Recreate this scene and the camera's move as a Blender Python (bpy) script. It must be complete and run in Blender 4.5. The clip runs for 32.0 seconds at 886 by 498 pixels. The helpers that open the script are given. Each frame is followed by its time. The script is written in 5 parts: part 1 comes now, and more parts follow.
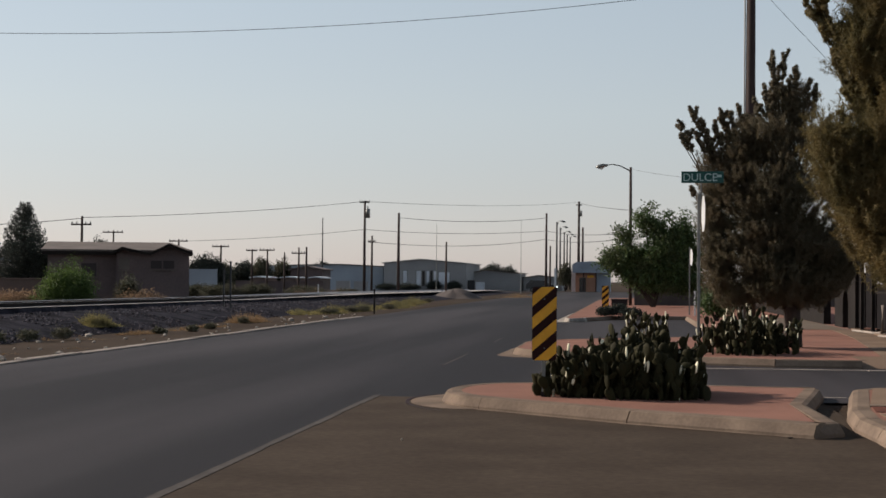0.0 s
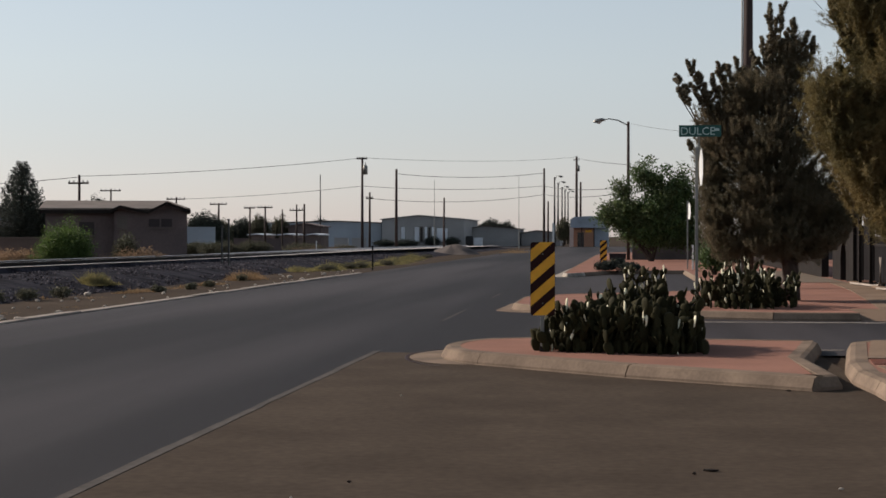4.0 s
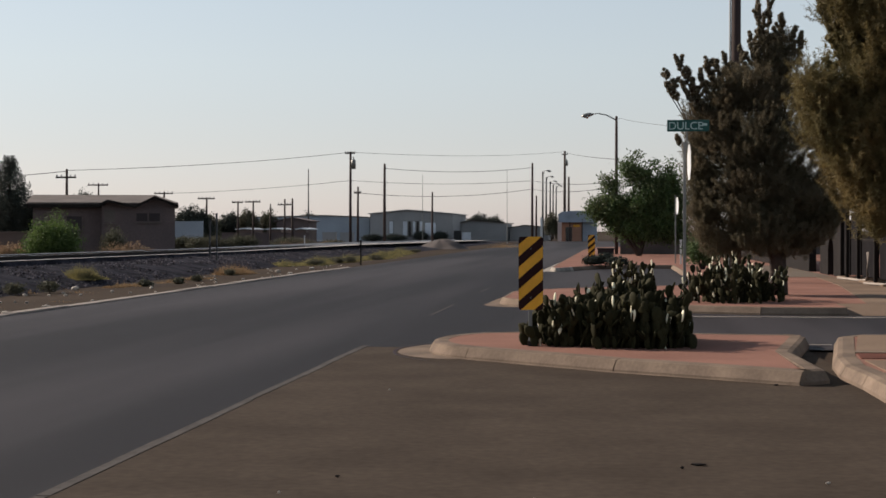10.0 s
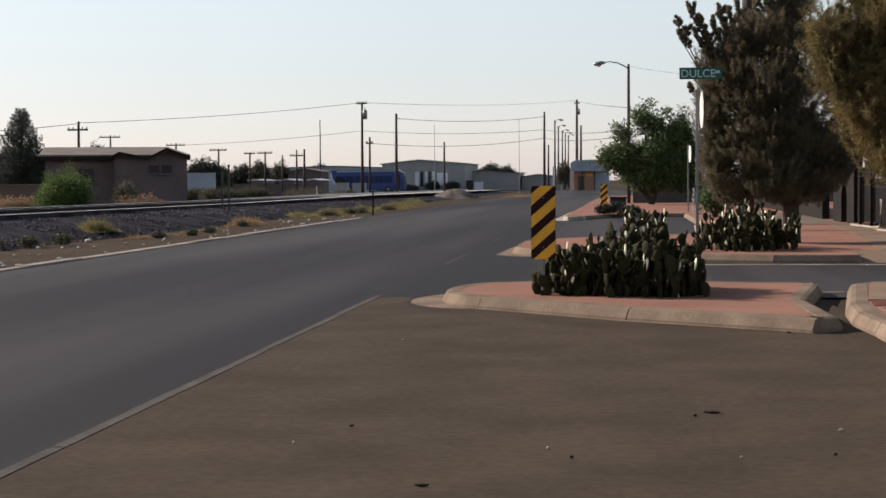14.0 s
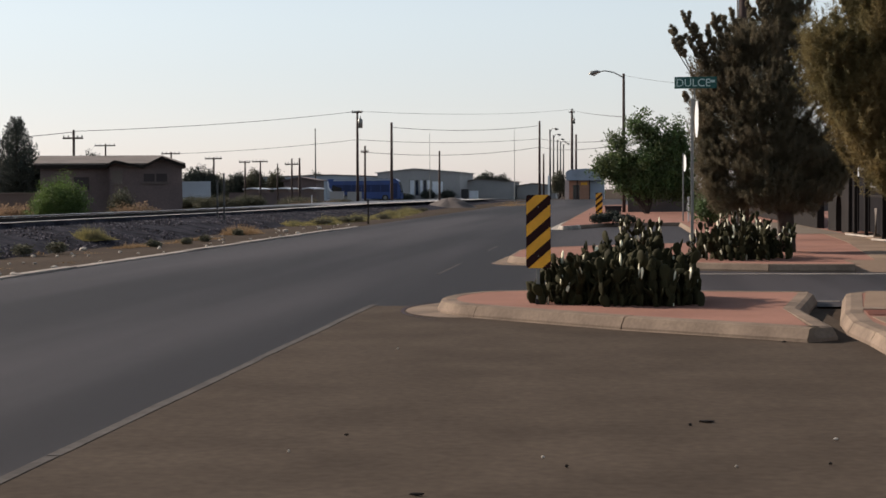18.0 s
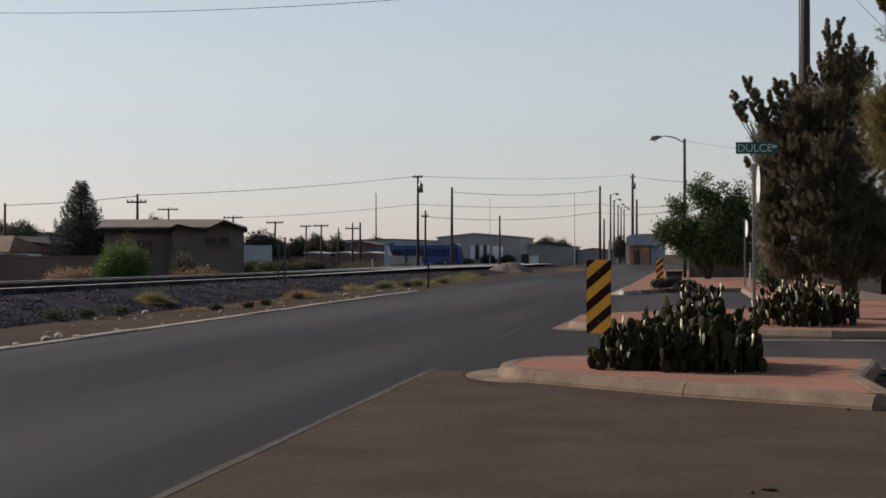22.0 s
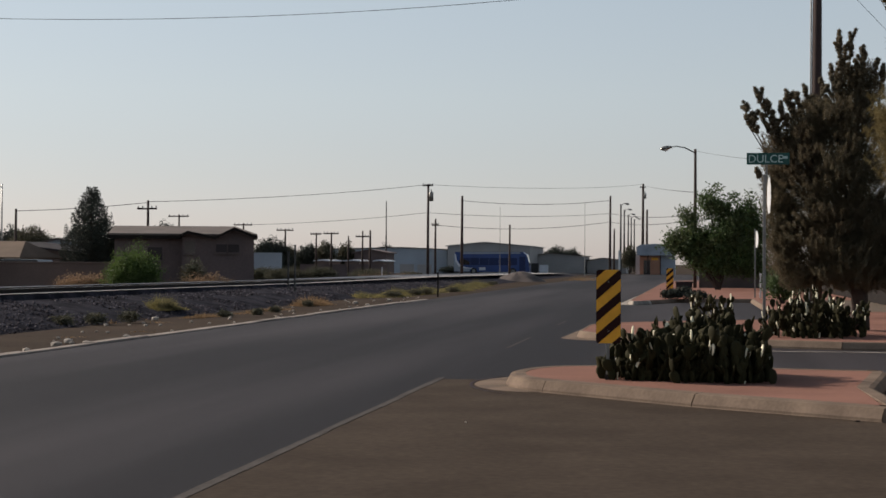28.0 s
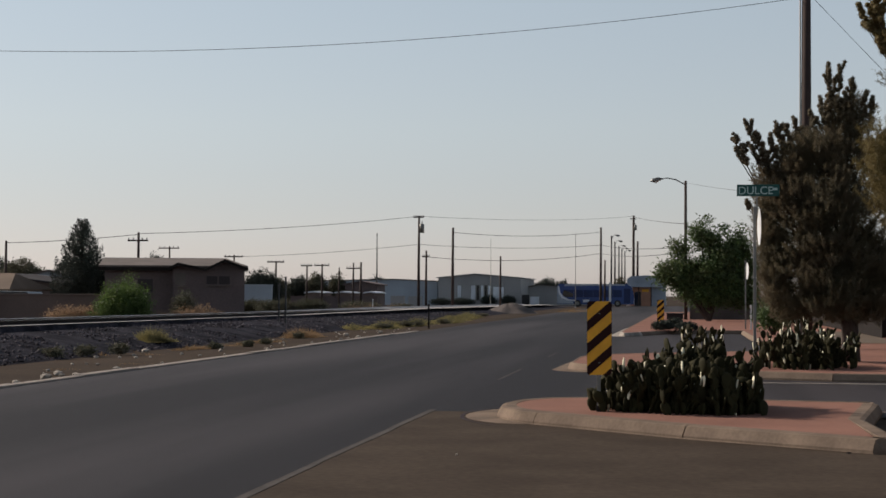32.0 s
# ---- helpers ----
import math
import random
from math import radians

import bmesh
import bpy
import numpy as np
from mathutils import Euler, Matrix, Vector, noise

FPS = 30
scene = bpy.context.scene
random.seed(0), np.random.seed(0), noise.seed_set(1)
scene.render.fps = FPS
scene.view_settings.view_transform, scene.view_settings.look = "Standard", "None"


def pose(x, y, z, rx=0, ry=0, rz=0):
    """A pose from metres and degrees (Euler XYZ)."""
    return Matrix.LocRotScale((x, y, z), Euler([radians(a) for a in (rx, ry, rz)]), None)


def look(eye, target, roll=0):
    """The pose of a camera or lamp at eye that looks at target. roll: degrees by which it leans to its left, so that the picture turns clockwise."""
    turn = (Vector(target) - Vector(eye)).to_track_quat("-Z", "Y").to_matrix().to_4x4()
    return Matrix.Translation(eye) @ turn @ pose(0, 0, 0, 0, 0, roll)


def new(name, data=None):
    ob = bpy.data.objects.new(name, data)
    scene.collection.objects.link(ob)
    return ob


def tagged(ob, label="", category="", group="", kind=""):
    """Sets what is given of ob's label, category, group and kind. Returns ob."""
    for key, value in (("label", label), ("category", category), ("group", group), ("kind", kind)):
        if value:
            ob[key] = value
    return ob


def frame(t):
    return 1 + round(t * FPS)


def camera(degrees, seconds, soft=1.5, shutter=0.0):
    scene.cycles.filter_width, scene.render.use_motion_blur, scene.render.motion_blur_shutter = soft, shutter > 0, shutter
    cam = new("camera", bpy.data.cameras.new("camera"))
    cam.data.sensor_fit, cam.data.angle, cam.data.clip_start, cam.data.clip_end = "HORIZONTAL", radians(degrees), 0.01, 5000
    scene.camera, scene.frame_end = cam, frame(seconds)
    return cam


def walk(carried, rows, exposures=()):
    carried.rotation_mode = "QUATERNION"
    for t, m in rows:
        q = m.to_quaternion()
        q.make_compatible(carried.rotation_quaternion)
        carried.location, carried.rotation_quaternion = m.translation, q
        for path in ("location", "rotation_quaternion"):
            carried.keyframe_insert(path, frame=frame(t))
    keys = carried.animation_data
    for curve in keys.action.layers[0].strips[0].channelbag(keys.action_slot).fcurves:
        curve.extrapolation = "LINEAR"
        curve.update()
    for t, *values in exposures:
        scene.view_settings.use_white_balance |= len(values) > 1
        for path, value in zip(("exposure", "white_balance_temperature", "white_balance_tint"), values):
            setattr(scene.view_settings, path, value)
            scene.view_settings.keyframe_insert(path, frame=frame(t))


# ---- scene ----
import itertools

cam = camera(31.284, 32.0, 1.6)
EYE = 1.59
# seconds, yaw, pitch, roll of a phone held in one place
ROWS = [
    (0.0, 6.574, 1.145, -0.394),
    (0.5, 6.704, 0.884, -0.299),
    (1.0, 6.630, 0.597, -0.442),
    (1.5, 5.956, 0.317, -0.528),
    (2.0, 6.589, 0.269, -0.596),
    (2.5, 6.073, 0.478, -0.440),
    (3.0, 6.320, 0.450, -0.146),
    (3.5, 6.450, 0.312, 0.334),
    (4.0, 6.504, -0.450, 0.060),
    (4.5, 7.173, -0.816, 0.257),
    (6.5, 6.802, -0.569, -0.346),
    (7.0, 6.916, -0.471, -0.048),
    (7.5, 6.769, -0.525, 0.071),
    (8.0, 7.127, -0.452, 0.237),
    (8.5, 6.989, -0.401, 0.125),
    (9.0, 6.280, -0.573, 0.000),
    (9.5, 6.146, -0.330, -0.001),
    (10.0, 6.077, -0.649, 0.033),
    (10.5, 6.150, -0.883, -0.047),
    (11.0, 5.891, -1.068, -0.055),
    (11.5, 6.712, -1.147, -0.066),
    (12.0, 6.678, -1.859, -0.008),
    (12.5, 6.853, -2.340, 0.450),
    (13.0, 7.312, -2.495, 0.436),
    (13.5, 6.716, -2.509, 0.493),
    (15.5, 6.344, -2.266, 0.365),
    (16.0, 6.188, -2.348, 0.268),
    (16.5, 5.979, -2.512, 0.192),
    (17.0, 6.243, -2.098, 0.312),
    (17.5, 6.506, -2.404, 0.246),
    (18.0, 6.342, -2.141, 0.363),
    (18.5, 6.644, -1.790, 0.209),
    (19.0, 7.014, -1.393, 0.143),
    (19.5, 6.613, -1.213, 0.101),
    (20.0, 6.982, -0.876, 0.028),
    (20.5, 8.470, -0.809, -0.010),
    (21.0, 8.640, -0.122, 0.065),
    (21.5, 8.869, 0.040, 0.013),
    (22.0, 8.518, 0.205, 0.164),
    (22.5, 7.747, 0.263, 0.010),
    (23.0, 7.074, -0.213, -0.113),
    (23.5, 6.240, -0.407, -0.286),
    (24.0, 5.718, 0.191, -0.361),
    (24.5, 5.793, 0.694, -0.079),
    (25.0, 5.975, 1.186, -0.088),
    (25.5, 6.373, 0.516, -0.208),
    (27.5, 7.751, 0.193, -0.286),
    (28.0, 8.875, 0.517, -0.257),
    (28.5, 8.676, 0.618, -0.131),
    (29.0, 8.490, 0.492, 0.025),
    (29.5, 8.651, 0.115, -0.002),
    (30.0, 8.695, 0.417, -0.053),
    (30.5, 8.384, 0.380, -0.073),
    (31.0, 8.597, 0.581, -0.250),
    (31.5, 8.402, 0.774, -0.324),
    (32.0, 8.541, 1.666, -0.219),
]
walk(cam, [(t, pose(0, 0, EYE, 90 + pitch, roll, yaw)) for t, yaw, pitch, roll in ROWS],
     exposures=[(0.0, 0.05), (3.0, 0.1), (4.0, 0.12), (11.0, 0.26), (13.0, 0.48), (18.0, 0.44), (20.0, 0.22), (21.5, 0.06), (23.0, 0.06), (24.0, 0.14), (25.5, 0.06), (28.0, 0.01), (32.0, -0.04)])

# ---- sky and sun ----
SUN_ELEVATION, SUN_AZIMUTH = 27.0, 72.0      # degrees; azimuth counted from +y towards -x
world = bpy.data.worlds.new("sky")
scene.world = world
world.use_nodes = True
wn = world.node_tree.nodes
wl = world.node_tree.links
wn.clear()
sky = wn.new("ShaderNodeTexSky")
sky.sky_type = "NISHITA"
sky.sun_disc = False
sky.sun_elevation = radians(SUN_ELEVATION)
sky.sun_rotation = radians(-SUN_AZIMUTH)
sky.altitude = 900
sky.air_density, sky.dust_density, sky.ozone_density = 1.0, 1.0, 1.0
bg = wn.new("ShaderNodeBackground")
bg.inputs["Strength"].default_value = 0.224
wo = wn.new("ShaderNodeOutputWorld")
haze = wn.new("ShaderNodeHueSaturation")      # dust in the air washes the sky out
haze.inputs["Saturation"].default_value = 0.75
veil = wn.new("ShaderNodeGamma")               # and evens it out from zenith to horizon
veil.inputs["Gamma"].default_value = 0.6
warm = wn.new("ShaderNodeMix")
warm.data_type, warm.blend_type = "RGBA", "MULTIPLY"
warm.inputs["Factor"].default_value = 1.0
warm.inputs["B"].default_value = (0.995, 0.98, 0.988, 1)
wl.new(sky.outputs[0], haze.inputs["Color"])
wl.new(haze.outputs["Color"], veil.inputs["Color"])
wl.new(veil.outputs["Color"], warm.inputs["A"])
where = wn.new("ShaderNodeTexCoord")
height = wn.new("ShaderNodeSeparateXYZ")
wl.new(where.outputs["Generated"], height.inputs["Vector"])
dust = wn.new("ShaderNodeValToRGB")            # pinkish dust low down, clearer air above
dust.color_ramp.elements[0].position, dust.color_ramp.elements[0].color = 0.0, (0.86, 0.81, 0.875, 1)
dust.color_ramp.elements[1].position, dust.color_ramp.elements[1].color = 1.0, (0.54, 0.57, 0.60, 1)
for at_, tint_ in ((0.055, (0.885, 0.868, 0.888, 1)), (0.105, (0.95, 0.953, 0.94, 1)), (0.24, (0.985, 1.04, 1.03, 1)), (0.5, (0.74, 0.78, 0.79, 1))):
    dust.color_ramp.elements.new(at_).color = tint_
wl.new(height.outputs["Z"], dust.inputs["Fac"])
air = wn.new("ShaderNodeMix")
air.data_type, air.blend_type = "RGBA", "MULTIPLY"
air.inputs["Factor"].default_value = 1.0
wl.new(warm.outputs["Result"], air.inputs["A"])
wl.new(dust.outputs["Color"], air.inputs["B"])
wl.new(air.outputs["Result"], bg.inputs["Color"])
wl.new(bg.outputs[0], wo.inputs["Surface"])
sun_data = bpy.data.lights.new("sun", "SUN")
sun_data.energy, sun_data.angle, sun_data.color = 5.8, radians(0.6), (1.0, 0.86, 0.74)
sun = new("sun", sun_data)
_a, _e = radians(SUN_AZIMUTH), radians(SUN_ELEVATION)
SUN_FROM = Vector((-math.sin(_a) * math.cos(_e), math.cos(_a) * math.cos(_e), math.sin(_e)))
sun.matrix_world = look(SUN_FROM * 60, (0, 0, 0))


# ---- materials ----
def mat(name, colour, rough=0.8, metal=0.0, vary=0.25, fine=30.0, coarse=0.6, bump=0.3, tint=None, island=0.0, rand=0.0, sheer=0.0, spec=0.4, stretch=None, ramp_=(0.35, 0.68)):
    """Two scales of noise over a base colour; tint is the second colour of the coarse stains."""
    m = bpy.data.materials.new(name)
    m.use_nodes = True
    n, l = m.node_tree.nodes, m.node_tree.links
    p = n["Principled BSDF"]
    p.inputs["Roughness"].default_value, p.inputs["Metallic"].default_value = rough, metal
    p.inputs["Specular IOR Level"].default_value = spec
    tc = n.new("ShaderNodeTexCoord")
    a, b = n.new("ShaderNodeTexNoise"), n.new("ShaderNodeTexNoise")
    a.inputs["Scale"].default_value, b.inputs["Scale"].default_value = fine, coarse
    a.inputs["Detail"].default_value, b.inputs["Detail"].default_value = 4, 5
    for x in (a, b):
        if stretch and x is b:
            mp = n.new("ShaderNodeMapping")
            mp.inputs["Scale"].default_value = stretch
            l.new(tc.outputs["Object"], mp.inputs["Vector"])
            l.new(mp.outputs["Vector"], x.inputs["Vector"])
        else:
            l.new(tc.outputs["Object"], x.inputs["Vector"])
    c2 = tint or tuple(c * 0.72 for c in colour)
    mix = n.new("ShaderNodeMix")
    mix.data_type = "RGBA"
    mix.inputs["A"].default_value, mix.inputs["B"].default_value = (*colour, 1), (*c2, 1)
    ramp = n.new("ShaderNodeMapRange")
    ramp.inputs["From Min"].default_value, ramp.inputs["From Max"].default_value = ramp_
    l.new(b.outputs["Fac"], ramp.inputs["Value"])
    l.new(ramp.outputs["Result"], mix.inputs["Factor"])
    val = n.new("ShaderNodeMapRange")
    val.inputs["To Min"].default_value, val.inputs["To Max"].default_value = 1 - vary, 1 + vary
    l.new(a.outputs["Fac"], val.inputs["Value"])
    mul = n.new("ShaderNodeMix")
    mul.data_type, mul.blend_type = "RGBA", "MULTIPLY"
    mul.inputs["Factor"].default_value = 1
    l.new(mix.outputs["Result"], mul.inputs["A"])
    l.new(val.outputs["Result"], mul.inputs["B"])
    out = mul.outputs["Result"]
    if island or rand:
        src = n.new("ShaderNodeNewGeometry").outputs["Random Per Island"] if island else n.new("ShaderNodeObjectInfo").outputs["Random"]
        k = island or rand
        r2 = n.new("ShaderNodeMapRange")
        r2.inputs["To Min"].default_value, r2.inputs["To Max"].default_value = 1 - k, 1 + k
        l.new(src, r2.inputs["Value"])
        m2 = n.new("ShaderNodeMix")
        m2.data_type, m2.blend_type = "RGBA", "MULTIPLY"
        m2.inputs["Factor"].default_value = 1
        l.new(out, m2.inputs["A"])
        l.new(r2.outputs["Result"], m2.inputs["B"])
        out = m2.outputs["Result"]
    l.new(out, p.inputs["Base Color"])
    if bump:
        bp = n.new("ShaderNodeBump")
        bp.inputs["Strength"].default_value, bp.inputs["Distance"].default_value = bump, 0.02
        l.new(a.outputs["Fac"], bp.inputs["Height"])
        l.new(bp.outputs["Normal"], p.inputs["Normal"])
    if sheer:
        tr = n.new("ShaderNodeBsdfTranslucent")
        ms = n.new("ShaderNodeMixShader")
        ms.inputs["Fac"].default_value = sheer
        l.new(out, tr.inputs["Color"])
        l.new(p.outputs[0], ms.inputs[1])
        l.new(tr.outputs[0], ms.inputs[2])
        l.new(ms.outputs[0], n["Material Output"].inputs["Surface"])
    return m


ASPHALT = mat("asphalt", (0.0450, 0.0402, 0.0428), 0.70, vary=0.25, fine=60, coarse=1.0, bump=0.25, tint=(0.0172, 0.0152, 0.0166), spec=0.085, stretch=(0.3, 0.014, 1), ramp_=(0.40, 0.60))
BAY = mat("worn_bay_asphalt", (0.0660, 0.0515, 0.0398), 0.92, vary=0.34, fine=12, coarse=0.9, bump=0.1, tint=(0.0480, 0.0372, 0.0288), spec=0.03, ramp_=(0.34, 0.68))
DIRT = mat("dirt", (0.05706, 0.04239, 0.03152), 0.95, spec=0.03, vary=0.35, fine=9, coarse=0.25, bump=0.5, tint=(0.04075, 0.03043, 0.02337))
TAN = mat("tan_dirt", (0.108, 0.0783, 0.0513), 0.95, vary=0.25, fine=6, coarse=0.3, bump=0.4)
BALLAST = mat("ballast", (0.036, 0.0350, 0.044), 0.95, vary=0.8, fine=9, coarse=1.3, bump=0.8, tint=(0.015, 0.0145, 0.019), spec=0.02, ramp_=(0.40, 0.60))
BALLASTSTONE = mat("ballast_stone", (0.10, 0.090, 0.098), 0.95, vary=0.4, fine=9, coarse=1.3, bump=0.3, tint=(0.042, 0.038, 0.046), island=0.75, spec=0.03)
TRACKBED = mat("pale_track_bed", (0.415, 0.395, 0.385), 0.95, vary=0.35, fine=12, coarse=0.9, bump=0.6, spec=0.03)
CONCRETE = mat("kerb_concrete", (0.200, 0.152, 0.116), 0.9, vary=0.25, fine=25, coarse=1.6, bump=0.1, tint=(0.125, 0.096, 0.075), spec=0.05)
RIBBON = mat("pale_concrete", (0.31, 0.272, 0.240), 0.9, vary=0.2, fine=25, coarse=1.2, bump=0.06, tint=(0.20, 0.175, 0.156), spec=0.05)
PAVING = mat("pink_paving", (0.248, 0.131, 0.100), 0.9, spec=0.05, vary=0.18, fine=22, coarse=0.7, bump=0.3, tint=(0.185, 0.098, 0.076))
REDBRICK = mat("dark_red_brick", (0.135, 0.055, 0.040), 0.9, spec=0.05, vary=0.3, fine=16, coarse=2.0, bump=0.3, tint=(0.095, 0.042, 0.033))
TANWALK = mat("tan_concrete", (0.20, 0.145, 0.105), 0.9, spec=0.05, vary=0.2, fine=18, coarse=0.5, bump=0.2, tint=(0.150, 0.108, 0.080))
# porch panels and plaster: the shade over them is put into the colour
SHADEPANEL = mat("shade_darkened_panel", (0.012, 0.011, 0.012), 0.95, vary=0.35, fine=24, coarse=1.2, bump=0.2, spec=0.05)
SHADEPLASTER = mat("shade_darkened_plaster", (0.021, 0.0182, 0.0172), 0.95, vary=0.25, fine=9, coarse=0.8, bump=0.25, spec=0.08)
LINE = mat("worn_road_paint", (0.076, 0.066, 0.059), 0.8, vary=0.4, fine=12, coarse=2.0, bump=0.1, tint=(0.050, 0.043, 0.039), spec=0.1)
RUST = mat("rail_steel", (0.022, 0.018, 0.017), 0.8, 0.0, vary=0.3, spec=0.1)
RAILTOP = mat("polished_rail_top", (0.55, 0.54, 0.53), 0.25, 0.9, vary=0.1, bump=0)
WOOD = mat("weathered_pole_wood", (0.040, 0.0245, 0.0215), 0.85, vary=0.3, fine=18, coarse=2, bump=0.4)
TIE = mat("tie_wood", (0.06, 0.05, 0.045), 0.9, vary=0.3)
GALV = mat("galvanised_steel", (0.21, 0.21, 0.2), 0.45, 0.7, vary=0.12, bump=0.05)
DARKMETAL = mat("dark_metal", (0.05, 0.05, 0.052), 0.5, 0.5, vary=0.2)
YELLOW = mat("sign_yellow", (0.80, 0.385, 0.022), 0.45, vary=0.1, fine=14, coarse=3, bump=0)
BLACK = mat("sign_black", (0.028, 0.011, 0.010), 0.6, vary=0.1, bump=0, spec=0.08)
GREEN = mat("sign_green", (0.009, 0.085, 0.070), 0.45, vary=0.08, bump=0)
SIGNTEXT = mat("faded_sign_lettering", (0.46, 0.60, 0.56), 0.5, vary=0.1, bump=0)
PINKPOST = mat("pale_pink_plaster", (0.55, 0.42, 0.38), 0.8, vary=0.12)
WINDOWDARK = mat("curtained_window", (0.048, 0.038, 0.039), 0.5, vary=0.2, bump=0, spec=0.15)
WHITE = mat("sign_white", (0.612, 0.629, 0.629), 0.5, vary=0.05, bump=0)
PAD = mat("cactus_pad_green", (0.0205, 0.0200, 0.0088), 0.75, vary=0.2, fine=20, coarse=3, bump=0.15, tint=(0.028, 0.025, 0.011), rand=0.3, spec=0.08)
# near-white base colour paints sun glints onto some of the pads
GLINTPAD = mat("sun_glint_pad", (0.78, 0.74, 0.55), 0.7, vary=0.15, fine=20, coarse=3, bump=0.1, rand=0.15, spec=0.1)
BARK = mat("bark", (0.046, 0.033, 0.027), 0.95, vary=0.4, fine=16, coarse=2, bump=0.8)
NEEDLE = mat("pine_needles", (0.110, 0.098, 0.062), 0.75, vary=0.25, fine=3, coarse=0.8, bump=0, tint=(0.136, 0.106, 0.066), island=0.12, sheer=0.48)
NEEDLE2 = mat("dry_pine_needles", (0.195, 0.140, 0.056), 0.75, vary=0.25, fine=3, coarse=0.9, bump=0, tint=(0.128, 0.108, 0.046), island=0.12, sheer=0.42)
LEAF = mat("mesquite_leaves", (0.05546, 0.0986, 0.02711), 0.65, vary=0.25, fine=3, coarse=0.8, bump=0, tint=(0.07395, 0.0924, 0.03697), island=0.45, sheer=0.3)
BRIGHTLEAF = mat("bright_shrub_leaves", (0.088, 0.135, 0.034), 0.7, vary=0.25, fine=3, coarse=0.8, bump=0, island=0.3, sheer=0.35)
DARKLEAF = mat("dark_conifer_needles", (0.055, 0.062, 0.052), 0.85, vary=0.25, fine=3, coarse=0.8, bump=0, island=0.25, sheer=0.08, spec=0.1)
GREYLEAF = mat("dusty_leaves", (0.080, 0.082, 0.050), 0.8, vary=0.25, fine=3, coarse=0.8, bump=0, tint=(0.075, 0.065, 0.042), island=0.3, sheer=0.2)
DRYGRASS = mat("dry_grass", (0.250, 0.165, 0.090), 0.9, vary=0.25, fine=3, coarse=0.8, bump=0, island=0.35, sheer=0.35)
YELLOWGRASS = mat("yellow_green_weeds", (0.275, 0.235, 0.090), 0.9, vary=0.35, fine=3, coarse=1.4, bump=0, tint=(0.095, 0.088, 0.044), island=0.45, sheer=0.3, ramp_=(0.42, 0.58))
HOUSEWALL = mat("brown_house_wall", (0.125, 0.092, 0.088), 0.9, vary=0.25, fine=8, coarse=0.6, bump=0.2, tint=(0.090, 0.070, 0.070))
ROOF = mat("grey_roof", (0.1275, 0.1051, 0.0924), 0.85, vary=0.15, fine=10, coarse=0.8, bump=0.2)
SLATE = mat("dark_slate_roof", (0.040, 0.036, 0.040), 0.9, vary=0.2, fine=10, coarse=0.8, bump=0.2, spec=0.1)
TANBRUSH = mat("tan_dry_brush", (0.33, 0.225, 0.145), 0.9, vary=0.25, fine=3, coarse=0.8, bump=0, island=0.25, sheer=0.35)
BLOCKWALL = mat("brown_block_wall", (0.135, 0.096, 0.083), 0.9, vary=0.2, fine=10, coarse=0.5, bump=0.3)
TANWALL = mat("tan_wall", (0.150, 0.105, 0.072), 0.9, vary=0.15, fine=8, coarse=0.6, bump=0.2)
PALEWALL = mat("pale_blue_grey_metal", (0.3326, 0.373, 0.4234), 0.6, 0.1, vary=0.08, fine=4, coarse=0.15, bump=0.05)
HALLWALL = mat("grey_hall_metal", (0.31, 0.305, 0.305), 0.7, 0.1, vary=0.1, fine=4, coarse=0.2, bump=0.05)
BLUEGREY = mat("blue_grey_panel", (0.27, 0.31, 0.37), 0.6, vary=0.15, fine=5, coarse=0.5, bump=0.05)
FENCEWOOD = mat("dark_fence_timber", (0.026, 0.022, 0.020), 0.95, vary=0.3, fine=14, coarse=1.2, bump=0.3, spec=0.08)
BRICKISH = mat("red_brown_panel", (0.364, 0.195, 0.13), 0.8, vary=0.2, fine=8, coarse=0.7, bump=0.2)
DARKGLASS = mat("dark_glass", (0.012, 0.014, 0.018), 0.12, vary=0.05, bump=0, spec=0.6)
BUSBLUE = mat("bus_blue_paint", (0.010, 0.045, 0.19), 0.3, vary=0.05, bump=0, spec=0.5)
BUSGLASS = mat("tinted_bus_glass", (0.006, 0.020, 0.085), 0.3, vary=0.05, bump=0, spec=0.3)
BUSWHITE = mat("bus_white_paint", (0.62, 0.65, 0.70), 0.3, vary=0.05, bump=0)
TYRE = mat("rubber", (0.02, 0.02, 0.02), 0.85, vary=0.15)
CARPAINT = mat("dark_car_paint", (0.02, 0.022, 0.027), 0.25, vary=0.05, bump=0, spec=0.6)
GREYSTONE = mat("grey_plaster", (0.1036, 0.08976, 0.08288), 0.9, vary=0.15, fine=10, coarse=0.7, bump=0.25)
STONE = mat("pale_stone", (0.36, 0.32, 0.272), 0.9, vary=0.2, rand=0.3)
WIRE = mat("cable", (0.03, 0.03, 0.032), 0.7, vary=0.05, bump=0)
GRAVEL = mat("brown_gravel", (0.085, 0.070, 0.064), 0.95, vary=0.4, fine=8, coarse=0.8, bump=0.6, tint=(0.055, 0.045, 0.042))
LAMPGLASS = mat("lamp_glass", (0.55, 0.54, 0.50), 0.3, vary=0.05, bump=0)
HEAD = bpy.data.materials.new("headlamp_glow")
HEAD.use_nodes = True
HEAD.node_tree.nodes["Principled BSDF"].inputs["Emission Color"].default_value = (1, 0.95, 0.85, 1)
HEAD.node_tree.nodes["Principled BSDF"].inputs["Emission Strength"].default_value = 1.8


